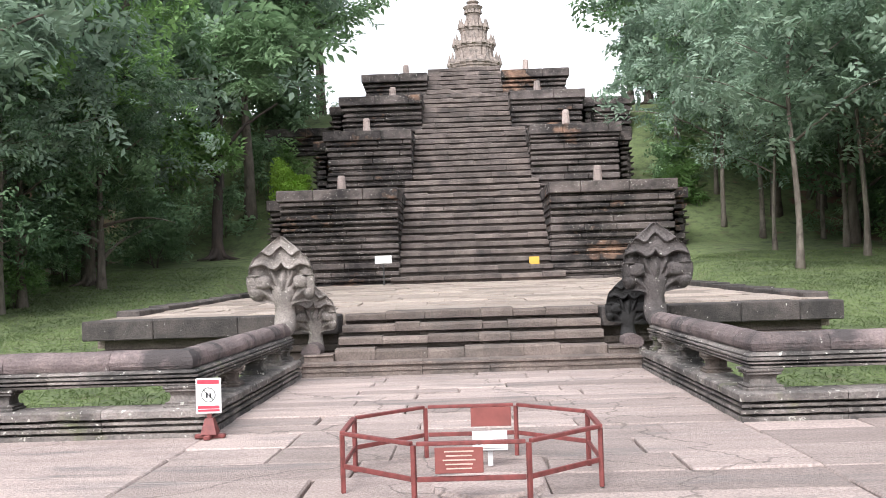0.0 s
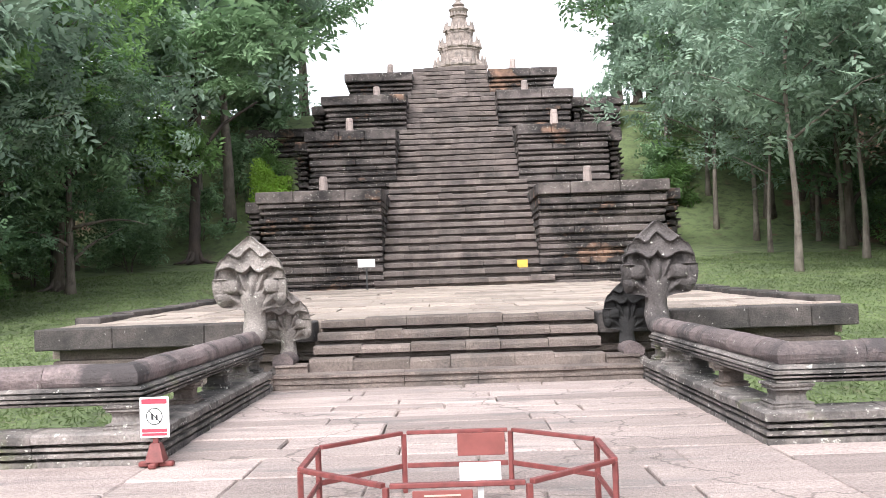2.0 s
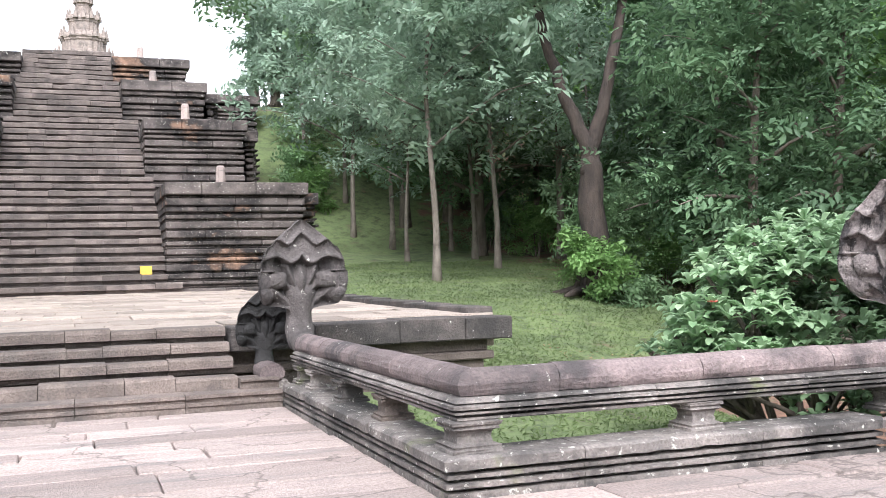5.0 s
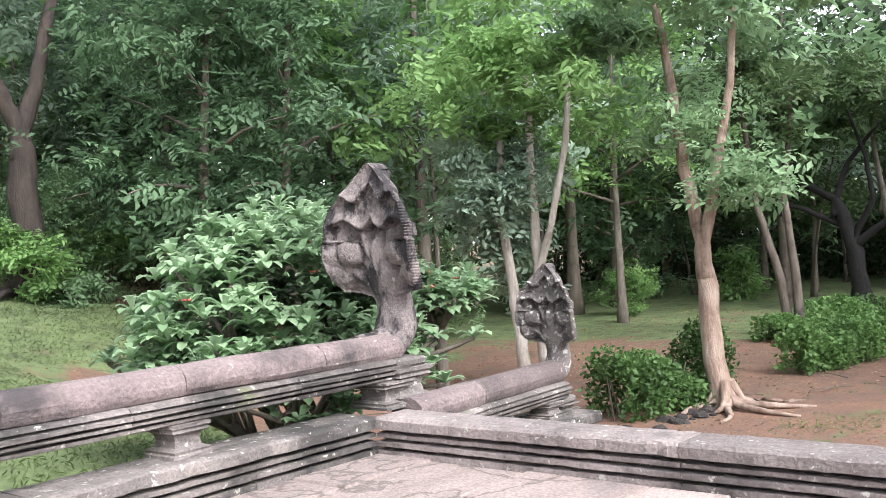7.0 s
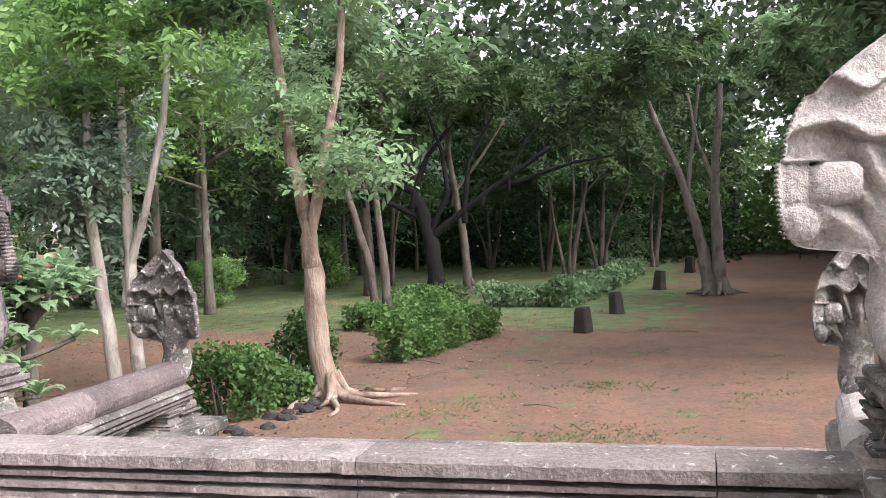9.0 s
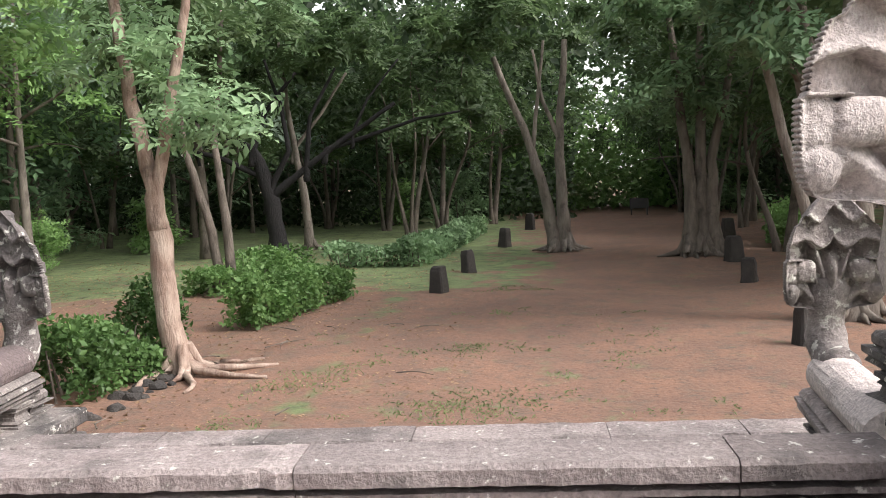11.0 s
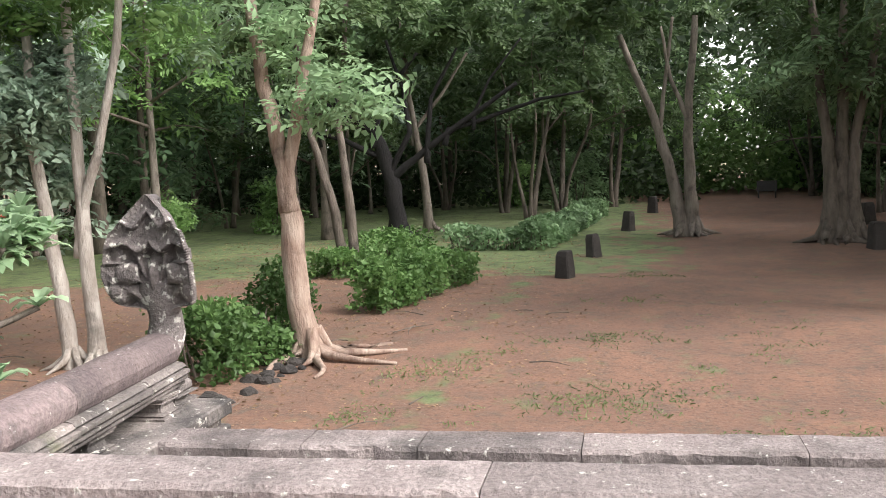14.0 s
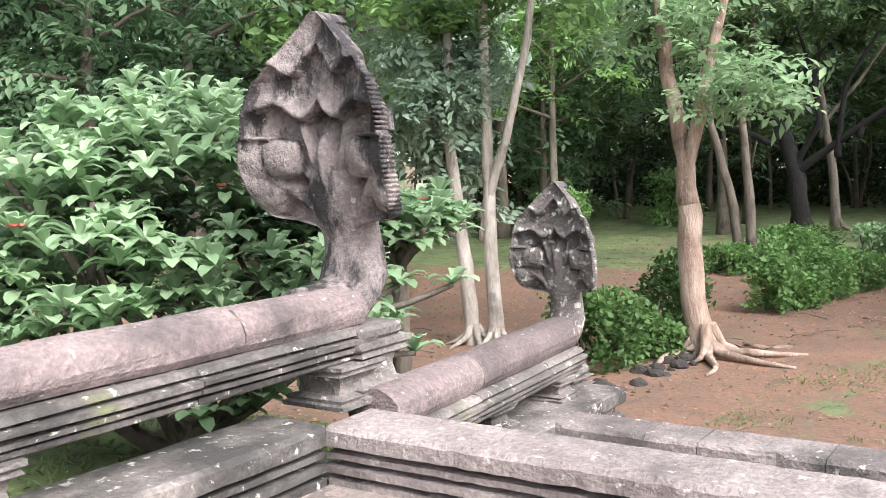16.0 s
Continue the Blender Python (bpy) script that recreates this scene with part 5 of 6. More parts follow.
special("park_tree", "two whitewashed leaning trunks wrapped in climbing leaves", 16.8, 13.8,
        [([(0, 0.1, -.3), (0, 0.22, 1.0), (0, 0.36, 2.2), (0, 0.52, 3.4), (0, 0.5, 5.4)], 0.14, 0.07), ([(0.1, -0.25, -.3), (0.1, -0.2, 1.5), (0.1, -0.15, 3.0), (0.1, -0.1, 6.2)], 0.13, 0.07), ([(0.1, -0.1, 2.3), (0, -0.55, 3.3), (0, -0.95, 4.8), (0, -1.1, 6.0)], 0.09, 0.05)],
        M_WHITEBARK, [(0, 0.4, 4.2, 0.9, 1.1, 1.8, 26, 5200, 0.13, M_LEAF_BLUE), (0, 0.2, 6.0, 1.9, 2.3, 1.4, 26, 5000, 0.15, M_LEAF_LIGHT), (0.5, 0.8, 2.9, 0.7, 0.7, 0.9, 12, 1700, 0.14, M_LEAF_BLUE)], 2)
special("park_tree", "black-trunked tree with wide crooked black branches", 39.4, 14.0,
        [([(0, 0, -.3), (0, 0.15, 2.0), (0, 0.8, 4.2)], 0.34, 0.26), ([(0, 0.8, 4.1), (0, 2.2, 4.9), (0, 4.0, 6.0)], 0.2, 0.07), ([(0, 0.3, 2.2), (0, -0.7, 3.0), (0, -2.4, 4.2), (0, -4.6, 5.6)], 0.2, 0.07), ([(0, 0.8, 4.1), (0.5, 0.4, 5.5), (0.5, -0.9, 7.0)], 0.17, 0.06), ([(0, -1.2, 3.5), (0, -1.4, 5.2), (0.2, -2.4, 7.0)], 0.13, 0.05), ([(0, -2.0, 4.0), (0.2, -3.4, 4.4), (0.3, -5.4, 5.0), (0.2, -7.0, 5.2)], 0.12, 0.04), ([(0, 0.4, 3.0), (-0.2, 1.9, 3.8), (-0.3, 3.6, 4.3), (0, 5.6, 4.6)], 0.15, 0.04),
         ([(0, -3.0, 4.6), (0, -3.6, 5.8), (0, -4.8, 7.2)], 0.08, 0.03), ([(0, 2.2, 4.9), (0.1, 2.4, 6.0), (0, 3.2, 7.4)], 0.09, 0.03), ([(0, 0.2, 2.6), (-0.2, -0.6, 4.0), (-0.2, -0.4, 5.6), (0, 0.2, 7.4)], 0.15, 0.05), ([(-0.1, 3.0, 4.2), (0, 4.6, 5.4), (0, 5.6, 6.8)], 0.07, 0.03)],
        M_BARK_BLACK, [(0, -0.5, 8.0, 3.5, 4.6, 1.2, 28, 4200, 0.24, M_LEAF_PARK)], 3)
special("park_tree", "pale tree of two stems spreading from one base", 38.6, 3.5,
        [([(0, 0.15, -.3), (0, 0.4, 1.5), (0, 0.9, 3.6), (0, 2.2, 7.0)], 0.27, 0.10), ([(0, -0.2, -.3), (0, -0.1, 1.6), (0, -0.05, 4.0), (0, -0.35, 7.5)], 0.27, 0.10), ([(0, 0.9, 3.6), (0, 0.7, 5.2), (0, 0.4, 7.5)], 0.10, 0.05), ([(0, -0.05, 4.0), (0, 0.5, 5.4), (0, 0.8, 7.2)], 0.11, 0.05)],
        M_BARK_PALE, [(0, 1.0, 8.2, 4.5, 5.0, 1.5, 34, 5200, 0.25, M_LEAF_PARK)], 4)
special("park_tree", "thick ribbed trunk splitting into many upright stems", 34.6, -0.8,
        [([(0, 0.35, -.3), (0, 0.3, 1.6), (0, 0.45, 3.2), (0, 0.9, 7.5)], 0.3, 0.1), ([(0.1, 0, -.3), (0.1, 0, 1.6), (0, 0.05, 3.0), (0, -0.1, 7.5)], 0.34, 0.1), ([(0, -0.4, -.3), (0, -0.3, 1.6), (0, -0.35, 3.0), (0, -1.2, 7.0)], 0.28, 0.09)],
        M_BARK, [(0, 0, 8.2, 4.5, 4.5, 1.6, 34, 5600, 0.25, M_LEAF), (0, 0.6, 5.0, 2.2, 2.0, 0.9, 12, 1800, 0.22, M_LEAF)], 5)
special("park_tree", "large pale tree dividing into several heavy stems", 21.1, -1.0,
        [([(0, 0.1, -.3), (0, 0.15, 2.0), (0, 0.3, 3.8)], 0.27, 0.2), ([(0, -0.25, -.3), (0, -0.2, 2.2), (0, -0.5, 4.4), (0, -1.3, 7.0)], 0.22, 0.09), ([(0, 0.3, 3.7), (0, 0.8, 5.2), (0, 1.1, 7.5)], 0.15, 0.06), ([(0, 0.3, 3.7), (0, 0.1, 5.2), (0, -0.2, 7.5)], 0.14, 0.06), ([(-0.2, 0.7, -.3), (-0.1, 0.75, 1.6), (0, 1.2, 3.4), (0, 1.9, 6.5)], 0.14, 0.07)],
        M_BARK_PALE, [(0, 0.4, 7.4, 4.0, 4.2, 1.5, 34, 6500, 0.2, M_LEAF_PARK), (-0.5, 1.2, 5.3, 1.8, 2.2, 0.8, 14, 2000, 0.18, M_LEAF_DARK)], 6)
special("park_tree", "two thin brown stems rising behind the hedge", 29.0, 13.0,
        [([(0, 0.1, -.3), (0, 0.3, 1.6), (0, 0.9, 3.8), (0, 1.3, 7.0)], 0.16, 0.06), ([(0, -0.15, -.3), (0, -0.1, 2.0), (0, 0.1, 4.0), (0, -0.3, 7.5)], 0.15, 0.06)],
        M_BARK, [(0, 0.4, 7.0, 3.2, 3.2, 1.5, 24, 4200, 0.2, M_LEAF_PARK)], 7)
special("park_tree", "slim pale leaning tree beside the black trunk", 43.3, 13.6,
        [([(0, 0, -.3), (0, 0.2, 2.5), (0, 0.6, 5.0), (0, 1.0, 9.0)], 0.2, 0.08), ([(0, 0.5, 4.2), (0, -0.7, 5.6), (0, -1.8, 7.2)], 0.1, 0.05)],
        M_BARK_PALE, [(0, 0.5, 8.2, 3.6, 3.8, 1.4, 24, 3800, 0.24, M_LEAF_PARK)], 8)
special("forked_tree", "large dark forked forest tree with leafy climber at its foot", 13.7, 26.1,
        [([(0, 0, -.3), (0, 0.05, 2.0), (0, 0.1, 4.0)], 0.40, 0.32), ([(0, 0.1, 3.9), (-0.5, 0.3, 5.2), (-1.0, 0.4, 6.6), (-1.6, 0.5, 9.5)], 0.26, 0.1), ([(0, 0.1, 3.9), (0.5, 0, 5.4), (0.9, 0, 7.2), (1.5, 0, 10)], 0.26, 0.1)],
        M_BARK_DARK, [(-2.0, 0.4, 8.6, 3.0, 3.0, 1.2, 30, 6000, 0.17, M_LEAF_BLUE), (2.5, 0, 9.4, 3.0, 3.0, 1.3, 28, 5000, 0.2, M_LEAF), (-0.4, -0.5, 0.9, 1.0, 0.9, 0.9, 14, 3200, 0.14, M_LEAF_LIGHT), (0.6, -0.7, 0.0, 0.9, 0.7, 0.5, 8, 1500, 0.15, M_LEAF)], 9, "forest trees")


special("forest_tree", "dark-trunked tree with bright drooping leaf sprays at the lawn's edge", -10.4, 40.0,
        [([(0, 0, -.3), (0.05, 0, 2.0), (0.1, 0, 4.5), (0.2, 0, 9.5)], 0.27, 0.10), ([(0.1, 0, 4.3), (1.4, -0.4, 5.6), (2.8, -0.6, 6.4)], 0.12, 0.04), ([(0.05, 0, 3.4), (-1.5, -0.4, 4.6), (-3.0, -0.4, 5.2)], 0.12, 0.04)],
        M_BARK_DARK, [(-0.9, -0.8, 4.3, 2.6, 2.4, 1.5, 60, 5200, 0.22, M_LEAF_LIGHT), (0.6, -0.3, 8.4, 3.4, 2.8, 2.0, 50, 5200, 0.25, M_LEAF), (-1.8, -0.4, 5.6, 2.6, 2.4, 2.4, 44, 4200, 0.24, M_LEAF_BLUE)], 31, "forest trees")
special("forest_tree", "leafy grey-green tree with low sprays reaching the lawn", -12.6, 31.5,
        [([(0, 0, -.3), (0.1, 0, 2.0), (0, 0.1, 4.5), (0.1, 0, 9.0)], 0.18, 0.08), ([(0, 0, 3.0), (1.2, -0.5, 4.2), (2.2, -0.8, 4.8)], 0.08, 0.03)],
        M_BARK, [(0, -0.6, 3.6, 2.8, 2.2, 1.7, 60, 6000, 0.19, M_LEAF), (0.2, -0.3, 6.6, 3.0, 2.6, 2.0, 50, 5600, 0.20, M_LEAF_BLUE)], 32, "forest trees")
special("forest_tree", "leafy grey-green tree with low sprays reaching the lawn", -17.5, 29.0,
        [([(0, 0, -.3), (0.1, 0, 2.0), (0.2, 0.1, 4.5), (0.1, 0, 9.0)], 0.18, 0.08)],
        M_BARK, [(0, -0.6, 4.0, 3.0, 2.2, 2.0, 60, 6000, 0.20, M_LEAF_BLUE), (0.2, -0.3, 7.4, 3.2, 2.6, 2.2, 50, 5600, 0.21, M_LEAF)], 33, "forest trees")


for x, y, m, sd in ((-10.0, 52.5, M_LEAF, 41), (11.0, 57.0, M_LEAF_BLUE, 42)):
    special("forest_tree", "tall tree with full crown beside the upper terraces", x, y, [([(0, 0, -.3), (0.1, 0, 4.0), (0, 0.1, 8.0), (0.1, 0, 12.0)], 0.24, 0.08)],
            M_BARK, [(0, 0, 2.8, 2.0, 2.2, 2.4, 40, 3600, 0.30, m), (0, 0, 6.0, 2.4, 2.4, 3.0, 50, 4200, 0.32, m), (0, 0, 10.5, 3.0, 2.8, 2.6, 50, 4200, 0.32, m)], sd, "forest trees")


# ---- hedges, bushes, posts ----
def hedge(label, path, w, h, n, m, size, seed, name="hedge"):
    nr = np.random.default_rng(seed)
    t = thing(name, label, "hedge", "trimmed hedges")
    pts = [Vector((*p, 0)) for p in path]
    ln = [(b - a).length for a, b in zip(pts, pts[1:])]
    cs = []
    while len(cs) < n:
        i = int(nr.choice(len(ln), p=np.array(ln) / sum(ln)))
        q = pts[i].lerp(pts[i + 1], nr.uniform(-0.02, 1.02))
        d = (pts[i + 1] - pts[i]).normalized()
        a = nr.uniform(-1, 1)
        z = nr.uniform(0.05, 1.0)
        if max(abs(a), z) < 0.6:
            continue
        top = h * (0.9 + 0.6 * noise.noise(Vector((q.x * 0.9, q.y * 0.9, seed))))
        wid = w / 2 * (1.0 + 0.7 * noise.noise(Vector((q.x * 1.3, q.y * 1.3, seed + 5)))) * (0.82 + 0.18 * z)
        x, y = q.x - d.y * a * wid, q.y + d.x * a * wid
        cs.append((x + nr.normal() * 0.07, y + nr.normal() * 0.07, height(x, y) + top * z * (1 - 0.16 * a * a)))
    leaves("foliage", cs, size, m, t, seed, up=0.5)
    r = random.Random(seed)
    for i in range(int(sum(ln) * 2.5)):
        k = r.randrange(len(ln))
        q = pts[k].lerp(pts[k + 1], r.random())
        z = height(q.x, q.y)
        vs, fs = tube([(q.x, q.y, z - 0.1), (q.x + r.uniform(-.2, .2), q.y + r.uniform(-.2, .2), z + h * 0.7)], [0.025, 0.01], 5)
        raw("stem", vs, fs, M_BARK, t)
    return t


hedge("low dark green hedge by the reddish tree", [(15.4, 11.4), (18.8, 11.0)], 1.0, 1.15, 7000, M_HEDGE, 0.10, 1)
hedge("low dark green hedge along the earth track", [(21.7, 10.5), (26.6, 9.7)], 1.0, 0.98, 8000, M_HEDGE, 0.12, 2)
hedge("low dark green hedge behind the track", [(27.5, 13.2), (33.5, 12.2)], 1.3, 0.9, 4200, M_HEDGE, 0.15, 3)
hedge("clipped yellow-green hedge turning along the track", [(34.3, 11.2), (34.3, 8.4), (50.0, 7.1)], 1.2, 0.85, 8000, M_LEAF, 0.17, 4)
hedge("clipped light green hedge beyond the posts", [(36.5, -4.1), (41.5, -5.6)], 1.8, 1.3, 4200, M_LEAF_LIGHT, 0.18, 5)
hedge("rounded lime green clipped bush on the slope", [(-8.9, 45.2), (-7.4, 45.2)], 2.0, 2.5, 7000, M_LIME, 0.13, 6)


def frangipani(x0, y0, trunk, k0, count, label):
    t = thing("frangipani", label, "bush", "frangipani bushes")
    r = random.Random(12)
    nr = np.random.default_rng(12)
    base = Vector((0, 0, trunk))
    groups, tips = [], []
    if trunk:
        groups.append(tube([(0, 0, -0.2), (0.05, 0.03, trunk * 0.5), (0, 0, trunk + 0.05)], [0.09, 0.075, 0.06], 8))
    for k in range(9):
        az = 2 * math.pi * k / 9 + r.uniform(-0.3, 0.3)
        p = limb_path(base, az, r.uniform(0.5, 1.1), r.uniform(1.1, 1.6) * k0, r, 0.1)
        groups.append(tube(p, [0.07 - 0.007 * i for i in range(len(p))], 7, k))
        for j in (2, 3, 4, 5, 6):
            for _ in range(2):
                q = limb_path(p[j], az + r.uniform(-1.4, 1.4), r.uniform(0.2, 1.2), r.uniform(0.5, 1.0) * k0, r, 0.0, 4)
                groups.append(tube(q, [0.03, 0.028, 0.025, 0.022, 0.02], 6, j))
                tips.append(q[-1])
    for _ in range(count):
        d = Vector((nr.normal(), nr.normal(), abs(nr.normal()) * 0.95 - 0.08)).normalized()
        tips.append(base + (Vector((0, 0, 0.9)) + Vector((d.x * 1.7, d.y * 1.35, d.z * 1.68)) * r.uniform(0.68, 1.0)) * k0)
    for vs, fs in groups:
        raw("branch", vs, fs, M_BARK, t, True)
    vs, fs = [], []
    for p in tips:
        n = r.randint(9, 13)
        for i in range(n):
            a = 2 * math.pi * i / n + r.uniform(-0.3, 0.3)
            el = r.uniform(0.1, 1.2)
            d = Vector((math.cos(a) * math.cos(el), math.sin(a) * math.cos(el), math.sin(el)))
            w = Vector((-math.sin(a), math.cos(a), 0))
            up = w.cross(d) * -1
            ln, wd = r.uniform(0.17, 0.26), r.uniform(0.036, 0.048)
            o = len(vs)
            for q, ww, dz in ((0.0, 0.12, 0), (0.3, 0.6, 0.015), (0.65, 1.0, 0.02), (0.9, 0.88, 0.0), (1.0, 0.3, -0.02)):
                c = p + d * ln * q + Vector((0, 0, dz - 0.07 * q * q * ln * 3))
                vs += [c + w * wd * ww + up * 0.012, c, c - w * wd * ww + up * 0.012]
            for i2 in range(4):
                b = o + i2 * 3
                fs += [(b, b + 1, b + 4, b + 3), (b + 1, b + 2, b + 5, b + 4)]
    raw("foliage", vs, fs, M_PLUM, t, True)
    for i in range(7):
        p = tips[-1 - i * 9] + Vector((0, 0, 0.06))
        bm = bmesh.new()
        for k in range(5):
            bmesh.ops.create_icosphere(bm, subdivisions=1, radius=0.028, matrix=Matrix.Translation(p + Vector((0.03 * math.cos(k * 1.257), 0.03 * math.sin(k * 1.257), 0.01))) @ Matrix.Diagonal((1, 1, 0.5, 1)))
        part("flower", bm, M_FLOWER, t, "pink flower cluster")
    t.location = (x0, y0, height(x0, y0))
    return t


frangipani(7.7, 10.7, 0.0, 1.0, 560, "spreading frangipani bush with long pale green leaves and few pink flowers")
frangipani(9.2, 9.95, 1.55, 0.27, 14, "small frangipani with bare stem and pale green leaf rosettes")


def post_at(x, y, h, w, seed):
    r = random.Random(seed)
    bm = bmesh.new()
    prof = [(1.0, -0.25), (1.0, 0.0), (0.92, 0.3), (0.82, 0.8), (0.70, 0.97), (0.5, 1.0)]
    rings = [[bm.verts.new((w / 2 * k * cx + r.uniform(-.012, .012), w / 2 * k * cy + r.uniform(-.012, .012), h * f + r.uniform(-.01, .01))) for cx, cy in ((-.8, -1), (.8, -1), (1, -.8), (1, .8), (.8, 1), (-.8, 1), (-1, .8), (-1, -.8))] for k, f in prof]
    for a, b in zip(rings, rings[1:]):
        for j in range(8):
            bm.faces.new((a[j], a[(j + 1) % 8], b[(j + 1) % 8], b[j]))
    bm.faces.new(rings[-1])
    bm.faces.new(rings[0][::-1])
    ob = part("stone_post", bm, M_POST)
    ob.matrix_world = pose(x, y, height(x, y), r.uniform(-3, 3), r.uniform(-3, 3), r.uniform(0, 90))
    return tagged(ob, "short dark weathered stone post beside the earth track", "stone post", "posts along the track")


for i, (x, y, h, w) in enumerate(((27.1, 7.05, 0.66, 0.40), (31.4, 6.5, 0.70, 0.37), (40.9, 5.55, 0.75, 0.42), (51.5, 4.4, 0.8, 0.45), (18.5, 0.62, 0.70, 0.30), (27.0, -0.5, 0.62, 0.40), (32.6, -1.35, 0.75, 0.5), (41.3, -3.0, 0.8, 0.5))):
    post_at(x, y, h, w, i)

# roots and stones by the reddish tree
roots = thing("tree_roots", "exposed pale twisting roots at the reddish tree's foot", "roots")
r = random.Random(3)
for k in range(8):
    az = radians(-150 + 38 * k + r.uniform(-10, 10))
    p = [Vector((17.5, 10.3, height(17.5, 10.3) + 0.25))]
    for i in range(6):
        az += r.uniform(-0.35, 0.35)
        q = p[-1] + Vector((math.cos(az), math.sin(az), 0)) * 0.25
        q.z = height(q.x, q.y) + 0.10 * (1 - i / 6)
        p.append(q)
    vs, fs = tube(p, [0.085 - 0.01 * i for i in range(7)], 7, k, 0.12)
    raw("root", vs, fs, M_BARK_RED, roots, True)


def rock(x, y, s, seed):
    bm = bmesh.new()
    bmesh.ops.create_icosphere(bm, subdivisions=2, radius=s)
    for v in bm.verts:
        v.co *= 1 + 0.35 * noise.noise(v.co * (2.2 / s) * 0.6 + Vector((seed, 0, 0)))
        v.co.z *= 0.65
    ob = part("rock", bm, M_POST)
    ob.location = (x, y, height(x, y) + s * 0.25)
    return tagged(ob, "dark rough stone lying by the hedge", "rock", "stones by the hedge")


for i in range(44):
    rock(14.6 + r.uniform(0, 3.6), 10.62 + r.uniform(-0.4, 0.3), r.uniform(0.05, 0.15), i)

# distant signs on the track
for x, y, w, m in ((62.0, -2.2, 1.1, M_BLACK),):
    b = thing("far_board", "dark board on two posts at the track's far end", "sign", at=(x, y, height(x, y)))
    part("board", box(-0.04, 0.04, -w / 2, w / 2, 0.4, 1.0), m, b)
    part("post", box(-0.04, 0.04, -w / 2 + 0.05, -w / 2 + 0.13, 0, 0.398), m, b)
    part("post", box(-0.04, 0.04, w / 2 - 0.13, w / 2 - 0.05, 0, 0.398), m, b)

# ---- distance ----
nr = np.random.default_rng(5)
cs = []
while len(cs) < 54000:
    a = nr.uniform(0, 2 * math.pi)
    d = nr.uniform(84, 118)
    x, y = d * math.cos(a), d * math.sin(a)
    if y > 0 and abs(x) < 20:
        continue
    hump = 14 + 7 * noise.noise(Vector((x * 0.06, y * 0.06, 0))) + 5 * noise.noise(Vector((x * 0.2, y * 0.2, 4)))
    cs.append((x, y, height(x, y) + nr.uniform(0, 1) ** 0.8 * hump * (1.55 + 0.5 * smooth01(30, 60, x))))
# All far leaves but the thicket take the colour darkened for forest shade.
far = leaves("far_woods", cs, 1.0, M_LEAF_FAR_SHADE, None, 6, up=0.3)
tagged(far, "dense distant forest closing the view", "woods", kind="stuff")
cs, low, lit = [], [], []
# Loose leaves without stems, added to close sky gaps and shade the ground.
while len(cs) < 33000:
    x, y = nr.uniform(42, 86), nr.uniform(-40, 46)
    if not (-6 < y < 4.5 and nr.uniform() < 0.35):
        cs.append((x, y, height(x, y) + 9.0 + 5.5 * nr.uniform() + 2.5 * noise.noise(Vector((x * 0.15, y * 0.15, 2)))))
tagged(leaves("far_canopy", cs, 0.6, M_LEAF_FAR_SHADE, None, 16, up=0.3), "leafy canopy of the far park trees", "woods", kind="stuff")
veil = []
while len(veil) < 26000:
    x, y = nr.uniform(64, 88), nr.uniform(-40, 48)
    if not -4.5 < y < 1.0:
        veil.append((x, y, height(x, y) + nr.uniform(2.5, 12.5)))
tagged(leaves("far_foliage", veil, 0.6, M_LEAF_FAR_SHADE, None, 19, up=0.3), "layered foliage behind the park, forest shade put into its leaf colour", "woods", kind="stuff")
while len(low) < 34000:
    x, y = nr.uniform(60, 86), nr.uniform(-36, 44)
    top = 3.0 + 2.6 * noise.noise(Vector((x * 0.25, y * 0.25, 9)))
    if not -5.0 < y < 1.5 and top > 0.4:
        low.append((x, y, height(x, y) + top * nr.uniform()))
tagged(leaves("far_undergrowth", low, 0.42, M_LEAF_FAR_SHADE, None, 17, up=0.4), "dense shaded undergrowth beneath the far trees", "woods", kind="stuff")
# Light leaf colour stands for the clearing's brightness; the canopy covers this spot.
while len(lit) < 12000:
    x, y = nr.uniform(68, 77), nr.uniform(-10, 8)
    top = 5.5 + 4.0 * noise.noise(Vector((x * 0.3, y * 0.3, 1)))
    lit.append((x, y, height(x, y) + 0.2 + top * nr.uniform()))
tagged(leaves("far_thicket", lit, 0.42, M_LEAF_LIGHT, None, 18, up=0.6), "thicket in the clearing past the track, its brightness put into pale green leaves", "woods", kind="stuff")


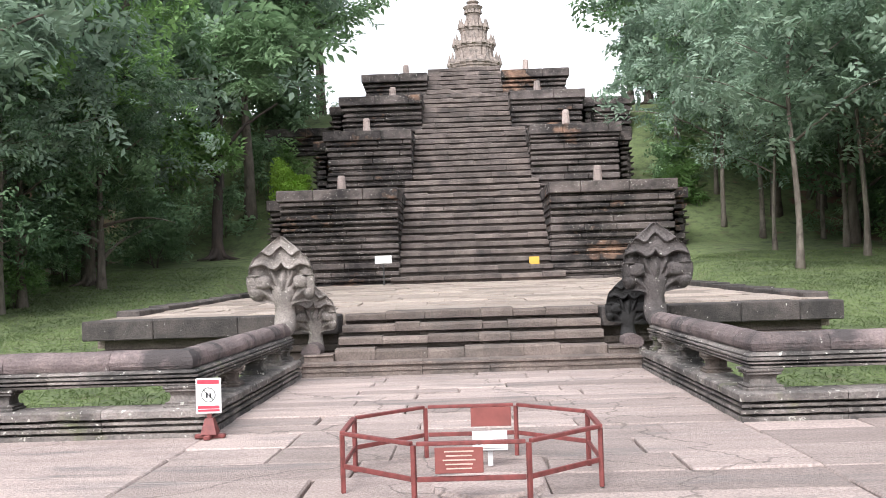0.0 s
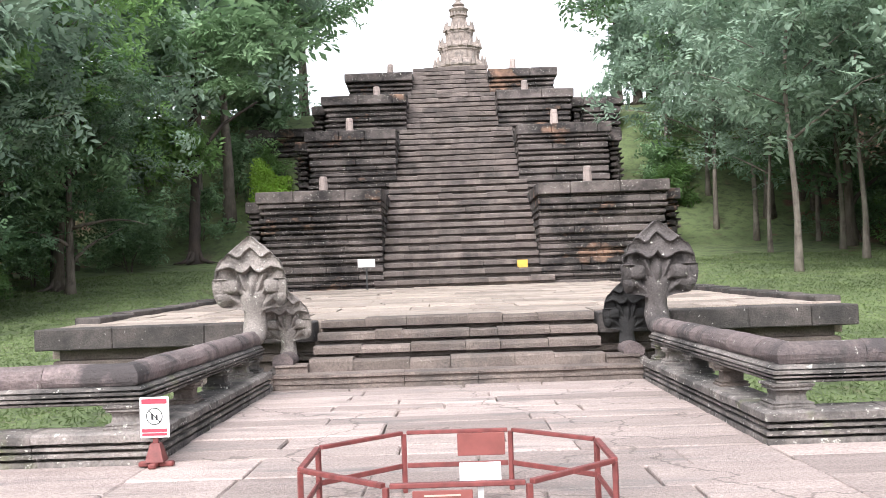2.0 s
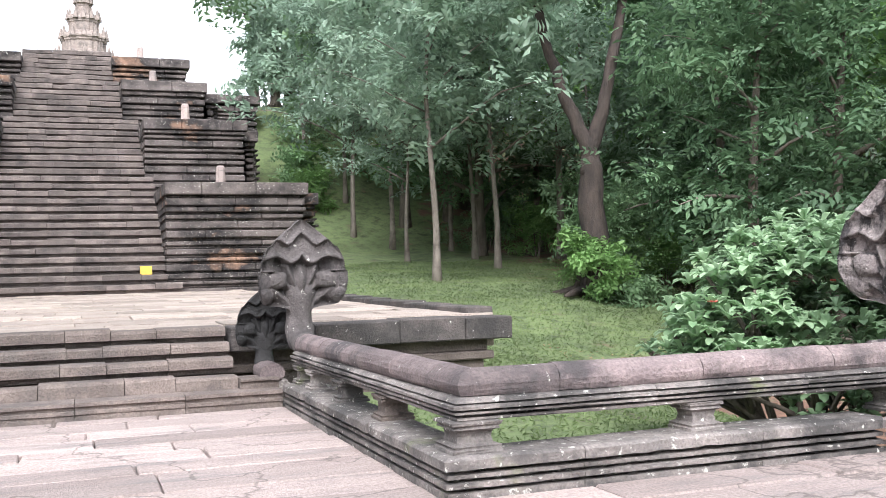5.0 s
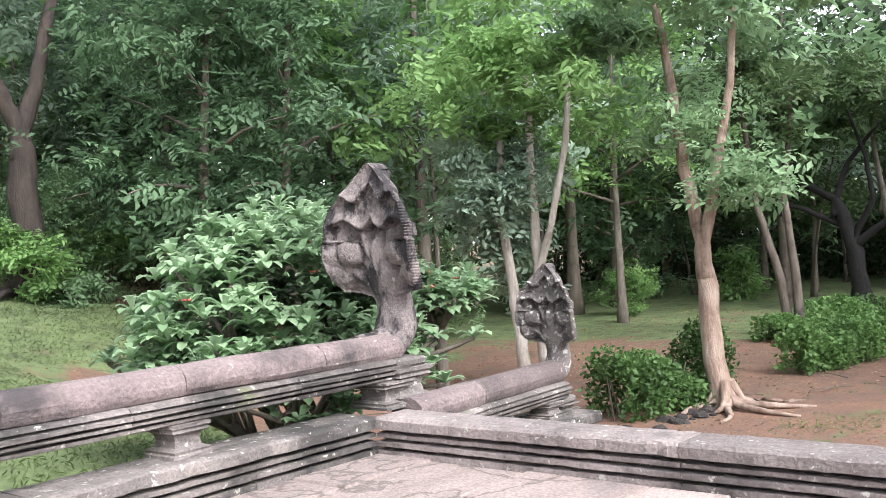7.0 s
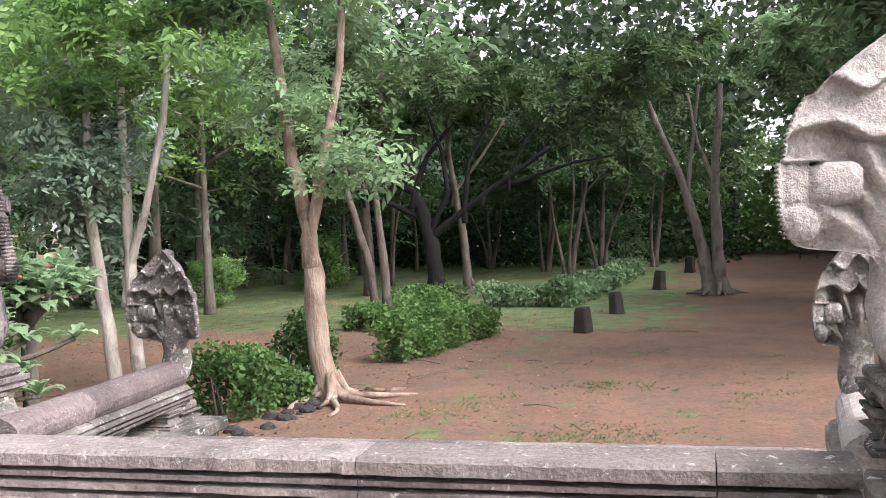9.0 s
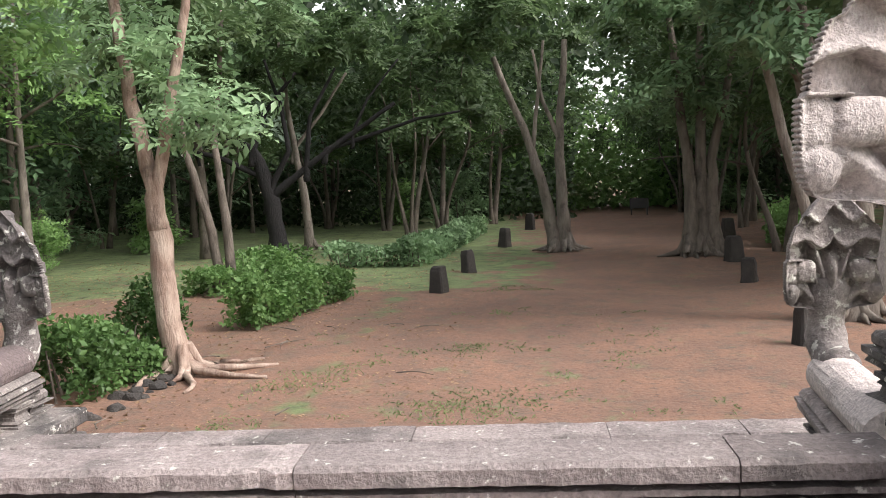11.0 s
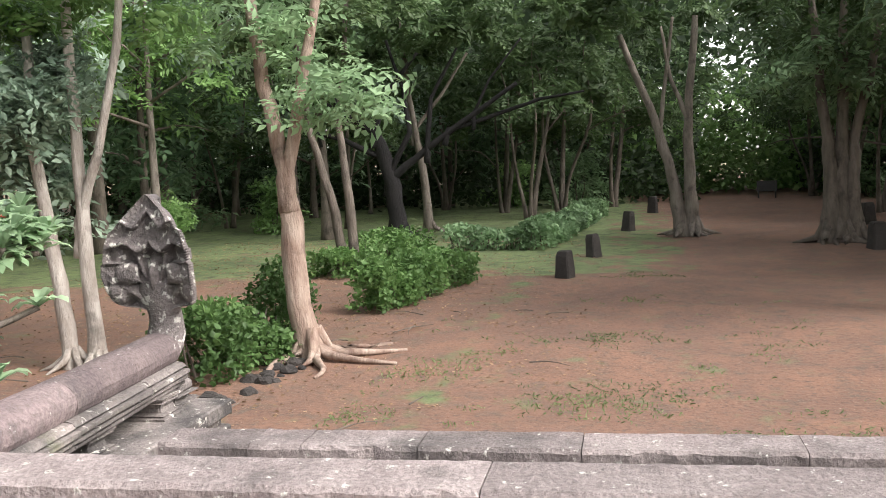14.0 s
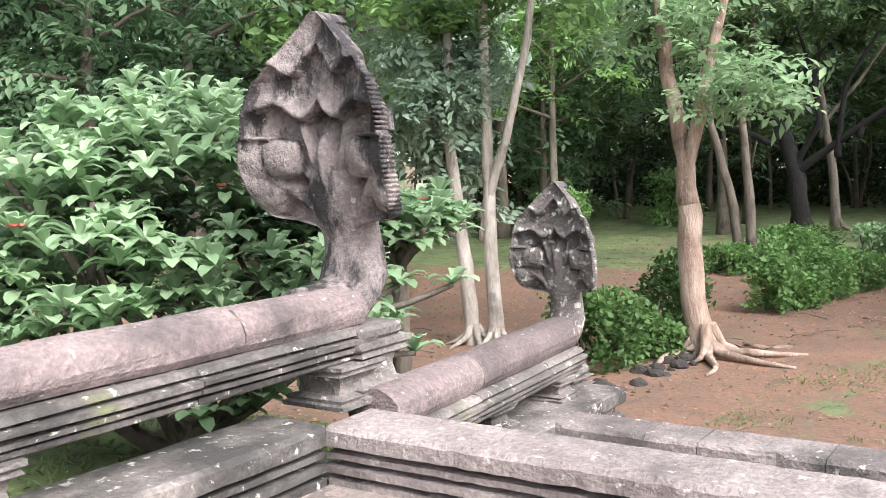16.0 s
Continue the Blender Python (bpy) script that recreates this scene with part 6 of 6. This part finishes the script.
# ---- small ground cover ----
def cover(name, label, count, keep, size, m, seed, up, lift, slim, x0, x1, y0, y1):
    q = np.random.default_rng(seed)
    c = []
    while len(c) < count:
        x, y = q.uniform(x0, x1), q.uniform(y0, y1)
        if keep(x, y):
            c.append((x, y, height(x, y) + 0.10 * noise.noise(Vector((x * 0.35, y * 0.35, 0))) + lift * q.uniform(0.3, 1.0)))
    ob = leaves(name, c, size, m, None, seed, up=up, slim=slim)
    return tagged(ob, label, "ground cover", kind="stuff")


def off_bridge(x, y):
    return not (abs(x - AX) < 3.5 and y < 15.6) and not (abs(x - AX) < 10.2 and 2.4 < y < 9.6) and not (-6.7 < x < 6.6 and 15 < y < 38)


cover("dry_leaves", "scattered dry brown leaves on the earth", 8000, lambda x, y: off_bridge(x, y) and y > 7.5 + 3 * noise.noise(Vector((x * 0.4, y * 0.4, 5))), 0.07, M_LITTER, 21, 2.2, 0.012, 0.35, 9.5, 40, 5, 21)
cover("grass", "short uneven grass on the lawn", 90000, lambda x, y: off_bridge(x, y) and not (x > 10 and y < 20.5), 0.085, M_GRASS, 22, 0.2, 0.04, 0.12, -16, 22, 9, 36)
cover("grass", "patchy grass beside the earth track", 5000, lambda x, y: noise.noise(Vector((x * 0.5, y * 0.5, 3))) + 0.6 * noise.noise(Vector((x * 2.1, y * 2.1, 7))) > rng.uniform(-0.1, 0.85) + 0.04 * (x - 13), 0.06, M_GRASS, 23, 0.5, 0.035, 0.14, 10.5, 40, 2.5, 9)

r = random.Random(14)
groups = []
for _ in range(45):
    x, y = r.uniform(10.5, 24), r.uniform(6.5, 16)
    if 2.4 < y < 9.6 and x < 10.4:
        continue
    a, ln = r.uniform(0, 6.28), r.uniform(0.3, 1.3)
    p = [(x + math.cos(a) * ln * q + r.uniform(-.05, .05), y + math.sin(a) * ln * q + r.uniform(-.05, .05), height(x, y) + 0.07 + 0.03 * math.sin(q * 3)) for q in (0, 0.35, 0.7, 1)]
    groups.append(tube(p, [0.012, 0.010, 0.008, 0.004], 5))
vs, fs = join(groups)
tagged(raw("fallen_twigs", vs, fs, M_BARK), "fallen dry twigs scattered on the earth", "twigs", kind="stuff")
